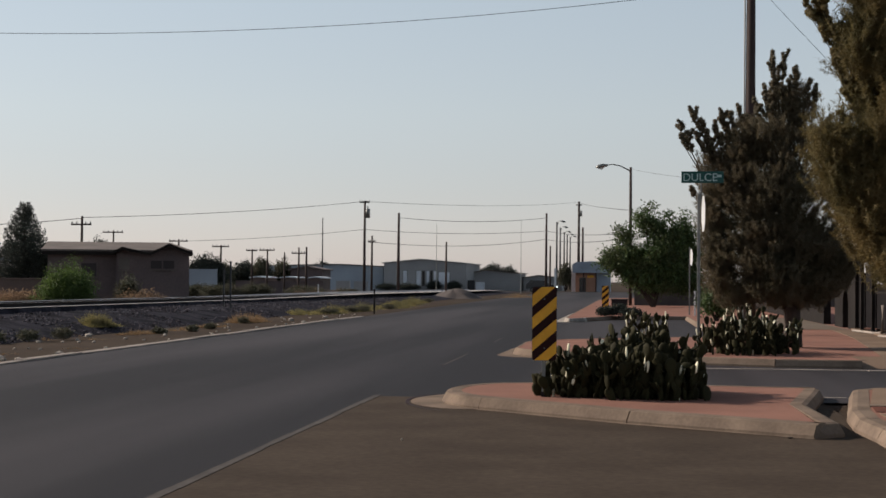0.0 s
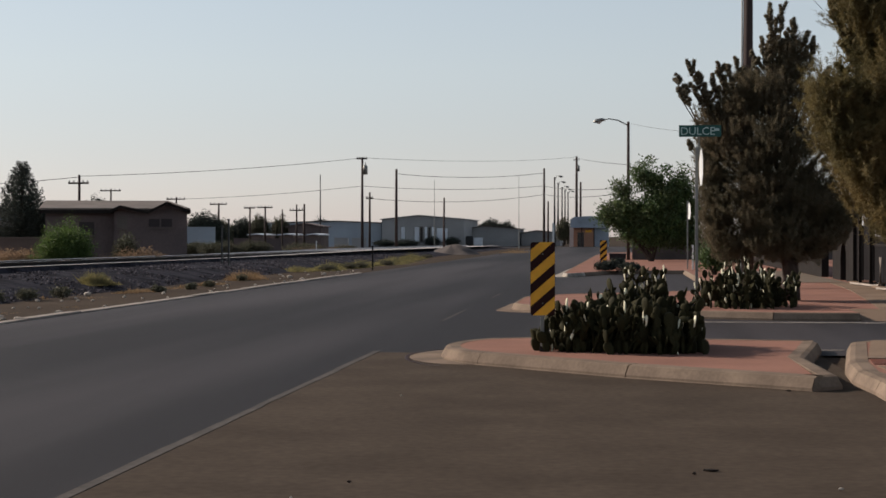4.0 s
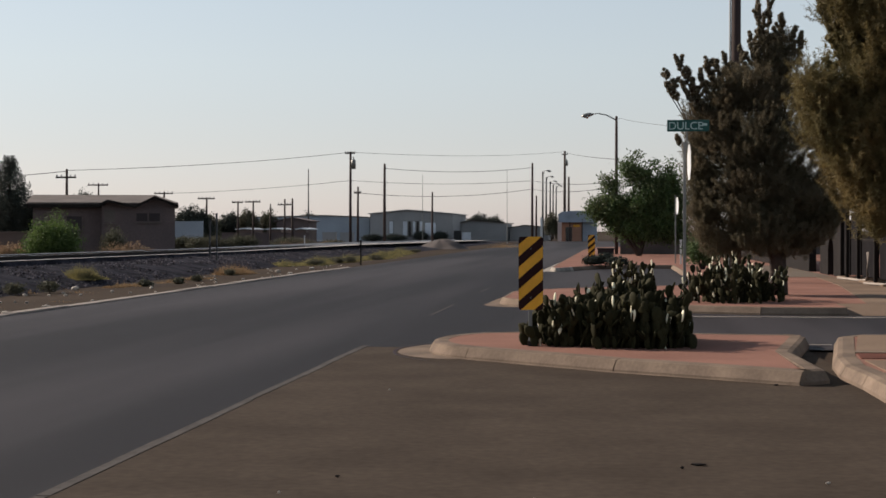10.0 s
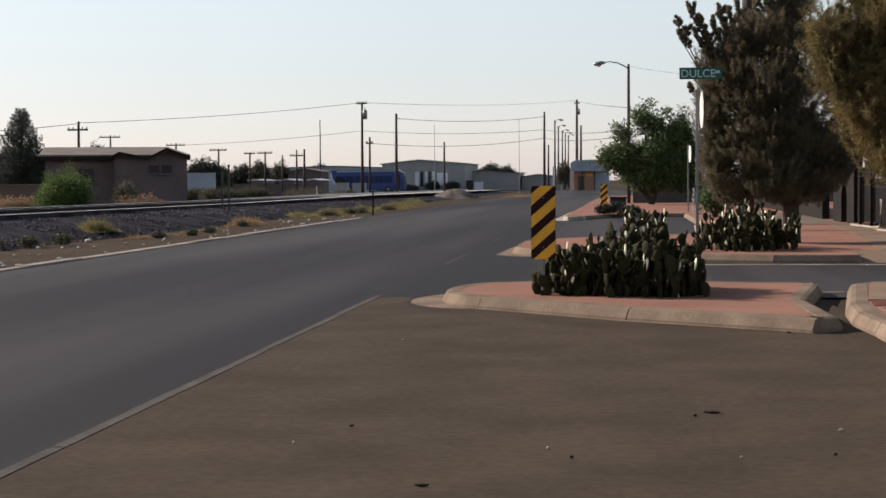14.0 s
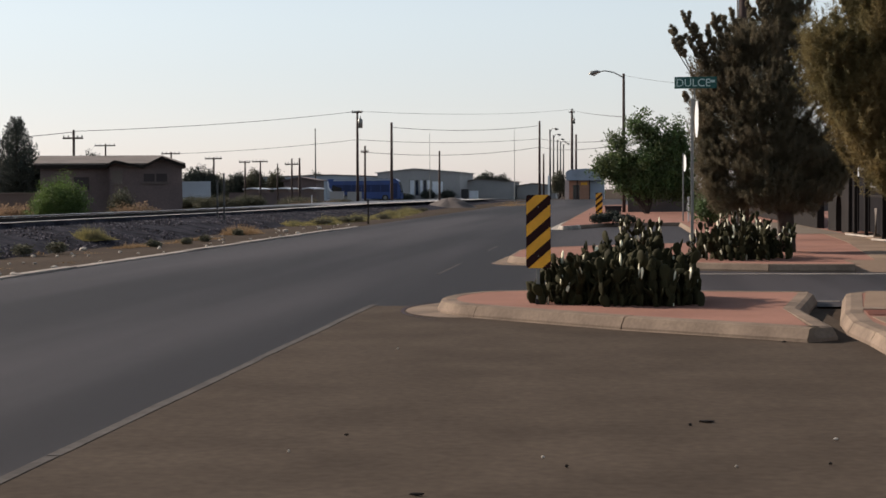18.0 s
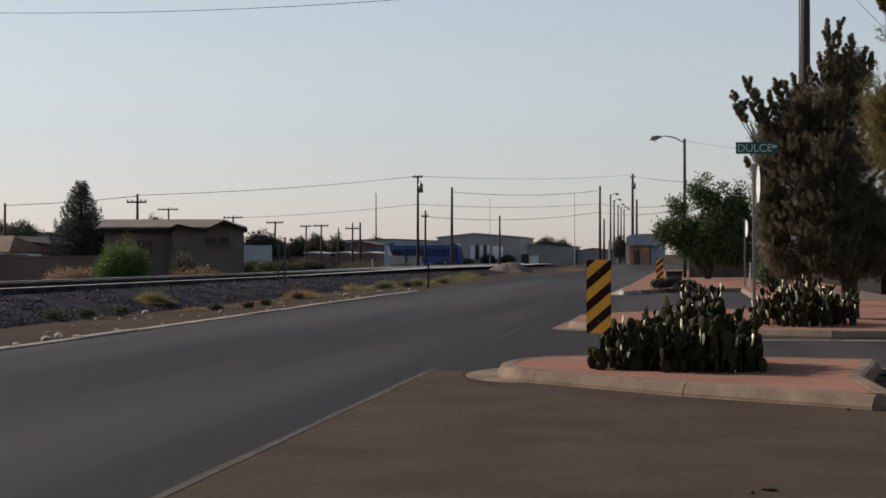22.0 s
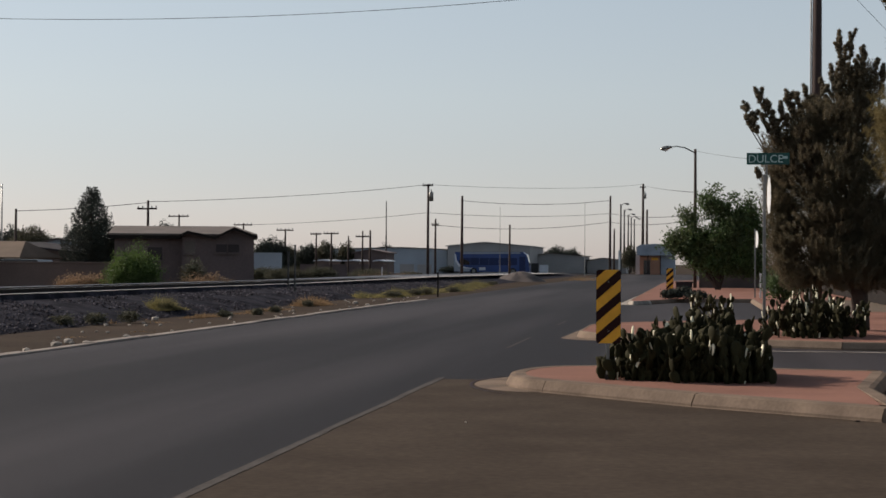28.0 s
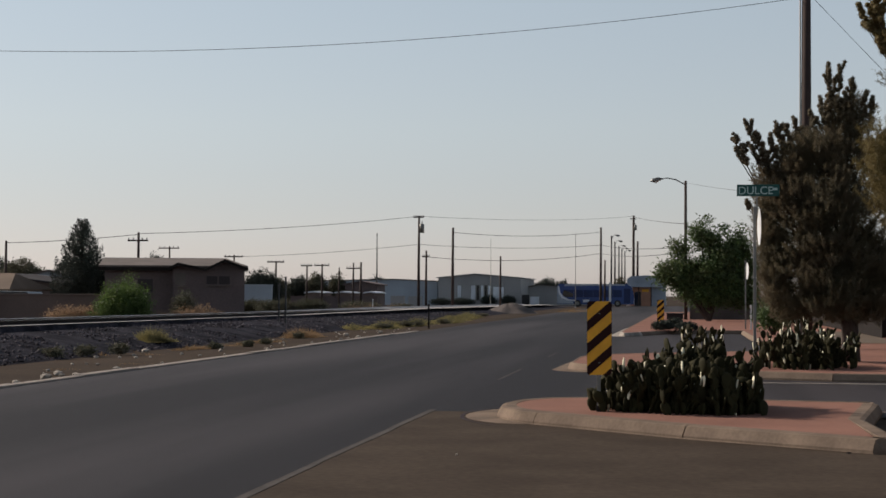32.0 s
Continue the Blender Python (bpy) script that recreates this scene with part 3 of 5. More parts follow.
# ---- signs ----
def marker(at, top=1.52, tilt=0.0, label="yellow and black striped hazard marker on a thin post"):
    """A hazard plate 305 by 914 mm with slanting stripes on a thin steel post."""
    m = thing("hazard_marker", label, "road sign", at, tilt)
    w, h, r = 0.305, 0.914, 0.03
    z1 = top - at[2]
    z0 = z1 - h
    out = []
    for cx, cz, a in ((w / 2 - r, z1 - r, 0), (-w / 2 + r, z1 - r, 90), (-w / 2 + r, z0 + r, 180), (w / 2 - r, z0 + r, 270)):
        out += [(cx + r * math.cos(radians(a + k * 22.5)), cz + r * math.sin(radians(a + k * 22.5))) for k in range(5)]
    bm = bmesh.new()
    f = [bm.verts.new((x, -0.003, z)) for x, z in out]
    b = [bm.verts.new((x, 0.0, z)) for x, z in out]
    bm.faces.new(f)
    bm.faces.new(b[::-1])
    for i in range(len(out)):
        bm.faces.new((f[i], b[i], b[(i + 1) % len(out)], f[(i + 1) % len(out)]))
    plate = part("plate", bm, BLACK, m, "black sheet metal plate")
    rise, period, yel = 0.86, 0.279, 0.147
    for k in range(-2, 5):
        top0 = z1 - 0.10 - k * period
        poly = out[:]
        for lo in (False, True):
            base = top0 - (yel if lo else 0)
            res = []
            for i in range(len(poly)):
                p, q = poly[i], poly[(i + 1) % len(poly)]
                sp = p[1] - (base + rise * (p[0] + w / 2))
                sq = q[1] - (base + rise * (q[0] + w / 2))
                if not lo:
                    sp, sq = -sp, -sq
                if sp >= 0:
                    res.append(p)
                if sp * sq < 0:
                    u = sp / (sp - sq)
                    res.append((p[0] + (q[0] - p[0]) * u, p[1] + (q[1] - p[1]) * u))
            poly = res
            if len(poly) < 3:
                break
        if len(poly) >= 3:
            bm = bmesh.new()
            bm.faces.new([bm.verts.new((x * 0.985, -0.006, z)) for x, z in poly])
            bmesh.ops.recalc_face_normals(bm, faces=bm.faces)
            part("stripe", bm, YELLOW, plate, "yellow reflective stripe")
    part("post", box(-0.03, 0.015, 0.002, 0.03, 0.0, z1 - 0.08, bevel=0.004), GALV, m, "thin galvanised steel post")
    part("post_foot", box(-0.04, 0.045, -0.005, 0.045, 0.0, 0.07, bevel=0.006), RUST, m)
    for z in (z0 + 0.15, z1 - 0.15):
        part("bolt", tube([(0, -0.009, z), (0, -0.003, z)], 0.009, 6), GALV, plate)
    return m


marker((-1.0, 19.75, 0.15))
marker((-0.86, 69.0, 0.15), 1.42, 14, "small-looking striped hazard marker beside low shrubs")


def text_mesh(body, size):
    cu = bpy.data.curves.new("lettering", "FONT")
    cu.body, cu.size, cu.extrude = body, size, 0.001
    cu.align_x = "LEFT"
    ob = bpy.data.objects.new("lettering", cu)
    scene.collection.objects.link(ob)
    bpy.context.view_layer.update()
    me = bpy.data.meshes.new_from_object(ob.evaluated_get(bpy.context.evaluated_depsgraph_get()))
    bpy.data.objects.remove(ob)
    return me


def octagon(r):
    return [(r * math.cos(radians(22.5 + 45 * k)), r * math.sin(radians(22.5 + 45 * k))) for k in range(8)]


def plate_x(outline, x0, x1):
    bm = bmesh.new()
    a = [bm.verts.new((x0, y, z)) for y, z in outline]
    b = [bm.verts.new((x1, y, z)) for y, z in outline]
    bm.faces.new(a)
    bm.faces.new(b[::-1])
    for i in range(len(a)):
        bm.faces.new((a[i], b[i], b[(i + 1) % len(a)], a[(i + 1) % len(a)]))
    bmesh.ops.recalc_face_normals(bm, faces=bm.faces)
    return bm


def street_sign(at):
    s = thing("street_sign", "green street name plate above an edge-on stop sign", "road sign", at)
    part("post", box(-0.03, 0.03, -0.03, 0.03, 0.0, 3.28, bevel=0.005), GALV, s, "galvanised square steel post")
    part("stop_plate", plate_x([(y, z + 2.86) for y, z in octagon(0.40)], 0.09, 0.094), WHITE, s, "stop sign plate turned to the side street").rotation_euler = (0, 0, 0.05)
    part("bracket", box(0.03, 0.06, -0.015, 0.015, 3.1, 3.50, bevel=0.003), GALV, s)
    blade = part("name_blade", box(-0.36, 0.50, -0.008, -0.002, 3.49, 3.73, bevel=0.002), GREEN, s, "green name plate with white lettering")
    me = text_mesh("DULCE", 0.225)
    me.materials.append(SIGNTEXT)
    t = new("lettering", me)
    t.parent = blade
    t.matrix_basis = pose(-0.335, -0.0105, 3.532, 90, 0, 0)
    t["label"] = "white letters"
    part("lettering_bar", box(0.36, 0.46, -0.0105, -0.0085, 3.61, 3.66), SIGNTEXT, blade)
    return s


street_sign((1.50, 33.0, 0.15))


def far_sign(at):
    s = thing("stop_sign", "stop sign seen edge-on on a steel post", "road sign", at)
    part("post", box(-0.03, 0.03, -0.03, 0.03, 0.0, 3.0, bevel=0.005), GALV, s, "galvanised steel post")
    part("stop_plate", plate_x([(y, z + 2.55) for y, z in octagon(0.40)], 0.07, 0.075), WHITE, s, "stop sign plate turned aside").rotation_euler = (0, 0, 0.12)
    return s


far_sign((2.81, 70.5, 0.15))


# ---- cactus beds ----
def pad_mesh(name, w, h, t, material=None):
    """An egg-shaped flat pad that stands on the origin."""
    bm = bmesh.new()
    bmesh.ops.create_uvsphere(bm, u_segments=8, v_segments=6, radius=1.0)
    for v in bm.verts:
        k = 0.80 + 0.2 * v.co.z
        v.co = Vector((v.co.x * w / 2 * k, v.co.y * t / 2, (v.co.z + 0.97) * h / 2))
    me = bpy.data.meshes.new(name)
    bm.to_mesh(me)
    bm.free()
    for f in me.polygons:
        f.use_smooth = True
    me.materials.append(material or PAD)
    return me


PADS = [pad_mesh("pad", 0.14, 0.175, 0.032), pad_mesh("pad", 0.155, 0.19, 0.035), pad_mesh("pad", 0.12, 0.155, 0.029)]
# slim pads whose colour carries the sunlit highlight
GLINTS = [pad_mesh("pad", 0.055, 0.17, 0.022, GLINTPAD), pad_mesh("pad", 0.08, 0.15, 0.024, GLINTPAD), pad_mesh("pad", 0.042, 0.18, 0.020, GLINTPAD)]


def cactus(label, spots, seed, limit=300, within=None, pale=0.13):
    """A prickly pear: stems of stacked pads rising from each spot (x, y, height, reach)."""
    rng = random.Random(seed)
    c = thing("prickly_pear", label, "cactus", (spots[0][0], spots[0][1], 0.15))
    base = Vector((spots[0][0], spots[0][1], 0.15))
    count = [0]

    def put(p, up, turn, size, pale=0.0):
        if count[0] >= limit or (within and not (within[0] < p.x + up[0] * 0.15 < within[1] and within[2] < p.y + up[1] * 0.15 < within[3])):
            return None
        count[0] += 1
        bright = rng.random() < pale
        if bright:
            turn = 118 + rng.gauss(0, 16)           # pads coloured as sun glints, turned to the sun
        ob = new("pad", rng.choice(GLINTS if bright else PADS))
        ob.parent = c
        q = Vector((0, 0, 1)).rotation_difference(Vector(up)).to_matrix().to_4x4()
        ob.matrix_basis = Matrix.Translation(p - base) @ q @ pose(0, 0, 0, 0, 0, turn) @ Matrix.Diagonal((size, size, size, 1))
        return p + Vector(up).normalized() * 0.145 * size

    for x, y, height, stems in spots:
        for _ in range(stems):
            p = Vector((x + rng.gauss(0, 0.10), y + rng.gauss(0, 0.12), 0.13))
            up = Vector((rng.gauss(0, 0.28), rng.gauss(0, 0.28), 1)).normalized()
            size = rng.uniform(0.95, 1.25)
            while p is not None and p.z < 0.15 + height - 0.12:
                # glint-coloured pads sit mostly high up, where sun would catch
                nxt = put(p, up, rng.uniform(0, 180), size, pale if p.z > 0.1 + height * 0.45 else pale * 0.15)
                if nxt is None:
                    break
                for _k in range(2):
                    if rng.random() < 0.5 and nxt.z < 0.15 + height - 0.08:
                        side = (up + Vector((rng.gauss(0, 0.65), rng.gauss(0, 0.65), 0.15))).normalized()
                        put(nxt - up * 0.04, side, rng.uniform(0, 180), size * rng.uniform(0.7, 0.95))
                p = nxt
                up = (up + Vector((rng.gauss(0, 0.25), rng.gauss(0, 0.25), 0.5))).normalized()
                size *= rng.uniform(0.9, 1.02)
    return c


def bed_1():
    rng = random.Random(21)
    # low front growth, then the taller back
    plants = (("low dark prickly pear behind the hazard marker", -1.0, -0.62, 20.0, 0.7, 0.44, 11),
              ("dense dark green prickly pear on the paved island", -0.75, -0.35, 19.8, 0.8, 0.62, 11),
              ("dense dark green prickly pear on the paved island", -0.4, 0.0, 19.7, 0.8, 0.62, 11),
              ("dense dark green prickly pear on the paved island", -0.05, 0.35, 19.6, 0.8, 0.60, 11),
              ("dense dark green prickly pear on the paved island", 0.3, 0.65, 19.55, 0.8, 0.56, 11),
              ("dense dark green prickly pear on the paved island", 0.6, 0.92, 19.5, 0.8, 0.48, 11),
              ("tall prickly pear at the back of the island", -0.38, 0.0, 20.6, 0.7, 0.72, 11),
              ("tall prickly pear at the back of the island", -0.05, 0.35, 20.7, 0.7, 0.82, 11),
              ("tall prickly pear at the back of the island", 0.3, 0.62, 20.7, 0.7, 0.80, 11),
              ("tall prickly pear at the back of the island", 0.55, 0.88, 20.4, 0.8, 0.68, 11))
    for k, (label, x0, x1, y0, dy, h, n) in enumerate(plants):
        spots = []
        for i in range(n):
            u = (i + 0.5) / n
            spots.append((x0 + (x1 - x0) * u, y0 + rng.uniform(0, dy) - 0.25 * u, h * rng.uniform(0.78, 1.08), 3))
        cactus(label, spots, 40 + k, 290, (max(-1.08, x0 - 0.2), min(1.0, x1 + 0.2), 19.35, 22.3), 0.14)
    cactus("small prickly pear at the foot of the marker", [(-1.0, 19.95, 0.26, 2)], 50, 6, (-1.16, -0.9, 19.5, 20.5))


def bed_2():
    rng = random.Random(22)
    for k, (x0, x1, y0, h, n) in enumerate(((1.55, 2.3, 31.9, 0.70, 15), (2.1, 2.9, 31.7, 0.75, 15), (2.7, 3.5, 32.2, 0.72, 15), (2.2, 3.3, 33.4, 0.95, 15))):
        spots = [(x0 + (x1 - x0) * (i + 0.5) / n, y0 + rng.uniform(0, 1.2), h * rng.uniform(0.7, 1.12), 2) for i in range(n)]
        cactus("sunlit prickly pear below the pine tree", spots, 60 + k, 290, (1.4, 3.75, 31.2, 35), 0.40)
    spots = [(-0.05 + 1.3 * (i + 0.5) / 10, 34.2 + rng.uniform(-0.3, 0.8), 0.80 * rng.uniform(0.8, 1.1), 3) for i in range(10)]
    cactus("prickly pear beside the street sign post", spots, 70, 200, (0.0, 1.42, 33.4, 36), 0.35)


bed_1()
bed_2()


# ---- trees ----
GOLD = (1 + 5 ** 0.5) / 2
ICO = [Vector(v).normalized() for v in ((-1, GOLD, 0), (1, GOLD, 0), (-1, -GOLD, 0), (1, -GOLD, 0), (0, -1, GOLD), (0, 1, GOLD), (0, -1, -GOLD), (0, 1, -GOLD), (GOLD, 0, -1), (GOLD, 0, 1), (-GOLD, 0, -1), (-GOLD, 0, 1))]
ICOF = [f for f in itertools.combinations(range(12), 3) if all((ICO[a] - ICO[b]).length < 1.1 for a, b in itertools.combinations(f, 2))]


def pom(V, F, p, rng, n, r, width=0.003):
    """A plump round brush of needles round p, on a solid core."""
    k = len(V)
    V += [p + d * r * rng.uniform(0.5, 0.8) for d in ICO]
    F += [(k + a, k + b, k + e) for a, b, e in ICOF]
    for _ in range(n):
        w = Vector((rng.gauss(0, 1), rng.gauss(0, 1), rng.gauss(0, 1) + 0.25)).normalized()
        s = w.cross(Vector((rng.gauss(0, 1), rng.gauss(0, 1), rng.gauss(0, 1)))).normalized() * width
        e = p + w * r * rng.uniform(0.85, 1.12)
        b = p + w * r * 0.5
        k = len(V)
        V += [b - s, b + s, e]
        F.append((k, k + 1, k + 2))


def spray(V, F, p, out, rng, n, r, width):
    """A loose upswept spray of long needles that starts at p."""
    for _ in range(n):
        w = Vector((rng.gauss(0, 0.55) + out.x * 0.5, rng.gauss(0, 0.55) + out.y * 0.5, rng.gauss(0, 0.45) + 0.75)).normalized()
        s = w.cross(Vector((rng.gauss(0, 1), rng.gauss(0, 1), rng.gauss(0, 1)))).normalized() * width
        b = p + Vector((rng.gauss(0, 1), rng.gauss(0, 1), rng.gauss(0, 1))) * r * 0.35
        e = b + w * r * rng.uniform(0.8, 1.5)
        k = len(V)
        V += [b - s, b + s, e + s * 0.5, e - s * 0.5]
        F.append((k, k + 1, k + 2, k + 3))


def brush(V, F, p, d, rng, length, r, n, width):
    """A foxtail shoot: needles that stand out forwards all along a short axis from p."""
    d = Vector(d).normalized()
    for _ in range(n):
        u = rng.random()
        w = (d * rng.uniform(0.25, 0.9) + Vector((rng.gauss(0, 1), rng.gauss(0, 1), rng.gauss(0, 1))).normalized()).normalized()
        s = w.cross(Vector((rng.gauss(0, 1), rng.gauss(0, 1), rng.gauss(0, 1)))).normalized() * width
        b = p + d * length * u
        e = b + w * r * (1.05 - 0.35 * u) * rng.uniform(0.75, 1.1)
        k = len(V)
        V += [b - s, b + s, e + s * 0.5, e - s * 0.5]
        F.append((k, k + 1, k + 2, k + 3))


def pine(name, label, at, trunk_h, trunk_r, lean, spires, blobs, material, seed, poms=2600, size=0.12, inner=0.1, limb=0.045, tip=0.1, shoot=0.3, shoot_r=0.07, needles=44):
    """A pine: trunk, limbs to each spire and a crown of needle brushes. spires: tips; blobs: (x, y, z, rx, ry, rz, share)."""
    rng = random.Random(seed)
    t = thing(name, label, "tree", at)
    o = Vector(at)
    top = Vector((lean[0], lean[1], trunk_h))
    pts = [Vector((0, 0, -0.05)), Vector((0.02, 0, 0.5)), top * 0.35, top * 0.7 + Vector((0.05, 0.03, 0)), top]
    part("trunk", tube(pts, [trunk_r * 1.25, trunk_r, trunk_r * 0.85, trunk_r * 0.5, trunk_r * 0.15], 10), BARK, t, "rough dark trunk", True)
    V, F = [], []
    for s in spires:
        end = Vector(s[:3]) - o
        k = rng.uniform(0.35, 0.6)
        root = top * min(0.9, max(0.25, (end.z * k) / trunk_h))
        mid = (root + end) / 2 + Vector((end.x - root.x, end.y - root.y, -0.5)) * 0.18
        part("limb", tube([root, mid, end - Vector((0, 0, 0.12))], [limb, limb * 0.5, limb * 0.18], 5), BARK, t)
        d = (end - mid).normalized()
        length, step = s[3], tip * 0.72
        for i in range(int(length / step)):
            u = i * step / length
            p = end - d * (i * step) + Vector((rng.gauss(0, 1), rng.gauss(0, 1), 0)) * tip * (0.12 + 0.4 * u)
            pom(V, F, p, rng, 70, tip * rng.uniform(0.85, 1.15) * (0.78 if i == 0 else 1.0), 0.004)
            if rng.random() < 0.24 and i > 1:
                side = Vector((rng.gauss(0, 0.8), rng.gauss(0, 0.8), 1.1)).normalized()
                for q in range(3):
                    pom(V, F, p + side * tip * (0.9 + q * 0.75), rng, 60, tip * rng.uniform(0.75, 1.0), 0.004)
    total = sum(b[6] for b in blobs)
    for b in blobs:
        n = int(poms * b[6] / total)
        c = Vector(b[:3]) - o
        for _ in range(n):
            w = Vector((rng.gauss(0, 1), rng.gauss(0, 1), rng.gauss(0, 1))).normalized()
            r = rng.random() ** 0.4
            bump = 0.84 + 0.36 * noise.noise(w * 2.6 + Vector((seed, 0, 0)))
            p = c + Vector((w.x * b[3], w.y * b[4], w.z * b[5])) * r * bump
            if r > 0.70:
                if noise.noise(p * 2.1 + Vector((0, seed, 0))) < -0.26:
                    continue
                up = Vector((w.x * 0.8 + rng.gauss(0, 0.25), w.y * 0.8 + rng.gauss(0, 0.25), 0.75 + rng.gauss(0, 0.2)))
                brush(V, F, p - up * shoot * 0.5, up, rng, shoot * rng.uniform(0.6, 1.2), shoot_r * rng.uniform(0.8, 1.2), needles, 0.0034)
            else:
                spray(V, F, p, w, rng, 22, inner * rng.uniform(0.9, 1.5), 0.0036)
    soup(V, F, "crown", material, t, "needle foliage in dense round tufts")
    return t


pine("pine_tree", "dark dense pine with upright branch tips beside the side street", (3.72, 36.2, 0.15), 4.9, 0.19, (-0.2, 0.1),
     [(3.25, 36.0, 6.78, 1.3), (3.50, 36.2, 6.76, 1.3), (3.38, 36.1, 6.45, 0.8), (3.82, 36.3, 6.48, 1.0), (4.08, 36.1, 6.16, 0.7), (4.22, 36.2, 6.05, 0.6), (3.07, 36.0, 6.04, 0.8), (2.88, 36.2, 5.75, 0.6),
      (2.50, 36.1, 5.60, 0.6), (2.34, 36.0, 5.40, 0.6), (2.09, 36.1, 5.50, 0.8), (1.98, 36.0, 5.12, 0.5), (1.69, 36.1, 5.27, 0.8), (1.41, 36.0, 5.54, 1.2), (1.18, 36.1, 5.24, 0.8), (1.22, 36.0, 4.92, 0.5), (1.55, 36.0, 4.95, 0.6), (1.80, 36.1, 4.75, 0.6),
      (2.70, 36.0, 5.35, 0.6), (3.65, 36.0, 6.05, 0.8), (3.20, 36.2, 5.9, 0.8), (4.55, 36.2, 5.35, 0.6), (4.72, 36.2, 4.9, 0.6), (1.45, 36.2, 3.75, 0.4), (1.62, 36.0, 3.55, 0.35), (1.95, 36.0, 4.55, 0.6)],
     [(3.25, 36.2, 4.6, 1.3, 1.2, 1.0, 3), (3.25, 36.2, 3.5, 1.72, 1.5, 1.15, 4.4), (3.35, 36.2, 2.35, 1.78, 1.5, 1.0, 4.6), (3.45, 36.1, 1.6, 1.45, 1.3, 0.7, 3.2), (4.35, 36.2, 2.4, 0.8, 0.9, 1.1, 1.4), (4.75, 36.2, 1.95, 0.55, 0.6, 0.6, 0.8), (4.0, 36.2, 1.45, 0.9, 0.8, 0.5, 1.2), (3.7, 36.2, 5.4, 0.7, 0.6, 0.9, 1.2), (2.05, 36.1, 3.9, 0.6, 0.6, 0.9, 1.3), (1.95, 36.1, 2.9, 0.45, 0.6, 0.8, 1.0), (2.1, 36.1, 1.9, 0.5, 0.6, 0.8, 1.0), (2.5, 36.1, 1.35, 0.6, 0.6, 0.45, 0.8), (2.55, 36.1, 4.55, 0.6, 0.6, 0.6, 0.8)],
     NEEDLE, 31, 12500, 0.080, 0.105, 0.045, 0.096, 0.24, 0.08, 54)
pine("pine_tree", "tall yellowish-brown pine with hanging boughs over the pavement", (4.35, 20.6, 0.15), 6.0, 0.2, (0.0, 0.1),
     [(2.34, 20.40, 5.26, 0.62), (2.53, 20.32, 4.91, 0.47), (2.59, 20.24, 4.52, 0.39), (2.30, 20.48, 5.61, 0.62), (2.73, 20.32, 4.05, 0.47), (2.65, 20.24, 3.74, 0.39), (2.73, 20.40, 6.04, 0.70), (3.27, 20.40, 6.43, 0.78), (2.2, 20.3, 5.25, 0.6), (2.45, 20.3, 4.85, 0.5), (2.58, 20.3, 4.5, 0.5), (2.81, 20.3, 4.15, 0.4), (2.2, 20.2, 5.7, 0.8)],
     [(2.58, 20.3, 3.34, 0.38, 0.5, 0.42, 0.7), (2.70, 20.3, 2.92, 0.42, 0.5, 0.42, 0.7), (2.95, 20.3, 2.40, 0.42, 0.5, 0.42, 0.7), (3.3, 20.3, 1.95, 0.46, 0.5, 0.38, 0.7), (3.85, 20.3, 1.72, 0.55, 0.5, 0.34, 0.6), (3.43, 20.56, 5.18, 0.90, 0.93, 0.93, 3.00), (3.42, 20.48, 3.86, 0.80, 0.93, 1.01, 3.00), (2.98, 20.40, 3.0, 0.52, 0.70, 0.60, 1.60), (3.39, 20.48, 2.61, 0.74, 0.86, 0.74, 2.20), (4.36, 20.63, 4.25, 1.01, 1.01, 1.71, 2.00), (4.20, 20.63, 6.27, 0.93, 0.93, 0.93, 1.40), (3.11, 20.40, 2.69, 0.51, 0.47, 0.70, 0.80), (3.50, 20.40, 2.06, 0.66, 0.70, 0.58, 1.50), (3.04, 20.40, 4.56, 0.62, 0.70, 0.62, 1.20), (4.20, 20.56, 2.38, 0.78, 0.78, 0.93, 1.50)],
     NEEDLE2, 33, 10500, 0.060, 0.075, 0.016, 0.070, 0.40, 0.075, 76)


def broadleaf(name, label, at, height, blobs, material, seed, clumps=900, size=0.07, trunk=0.12, spread=0.2, stems=4):
    """A tree or shrub of many small leaves on bare stems. blobs: (dx, dy, z, rx, ry, rz, share)."""
    rng = random.Random(seed)
    t = thing(name, label, "tree" if height > 2.6 else "shrub", at)
    for k in range(stems):
        b = blobs[k % len(blobs)]
        end = Vector((b[0], b[1], b[2]))
        mid = end * 0.5 + Vector((rng.uniform(-0.1, 0.1), rng.uniform(-0.1, 0.1), 0.05 * height))
        part("stem", tube([(rng.uniform(-0.05, 0.05), 0, -0.05), mid, end], [trunk, trunk * 0.7, trunk * 0.3], 6), BARK, t)
    V, F = [], []
    total = sum(b[6] for b in blobs)
    for b in blobs:
        for _ in range(int(clumps * b[6] / total)):
            w = Vector((rng.gauss(0, 1), rng.gauss(0, 1), rng.gauss(0, 1))).normalized()
            r = rng.random() ** 0.5 * (0.8 + 0.45 * noise.noise(w * 2.0 + Vector((seed, 1, 0))))
            p = Vector((b[0] + w.x * b[3] * r, b[1] + w.y * b[4] * r, max(0.03, b[2] + w.z * b[5] * r)))
            leafclump(V, F, p, rng, 8, size, spread)
    soup(V, F, "crown", material, t, "small leaves in loose clumps")
    return t


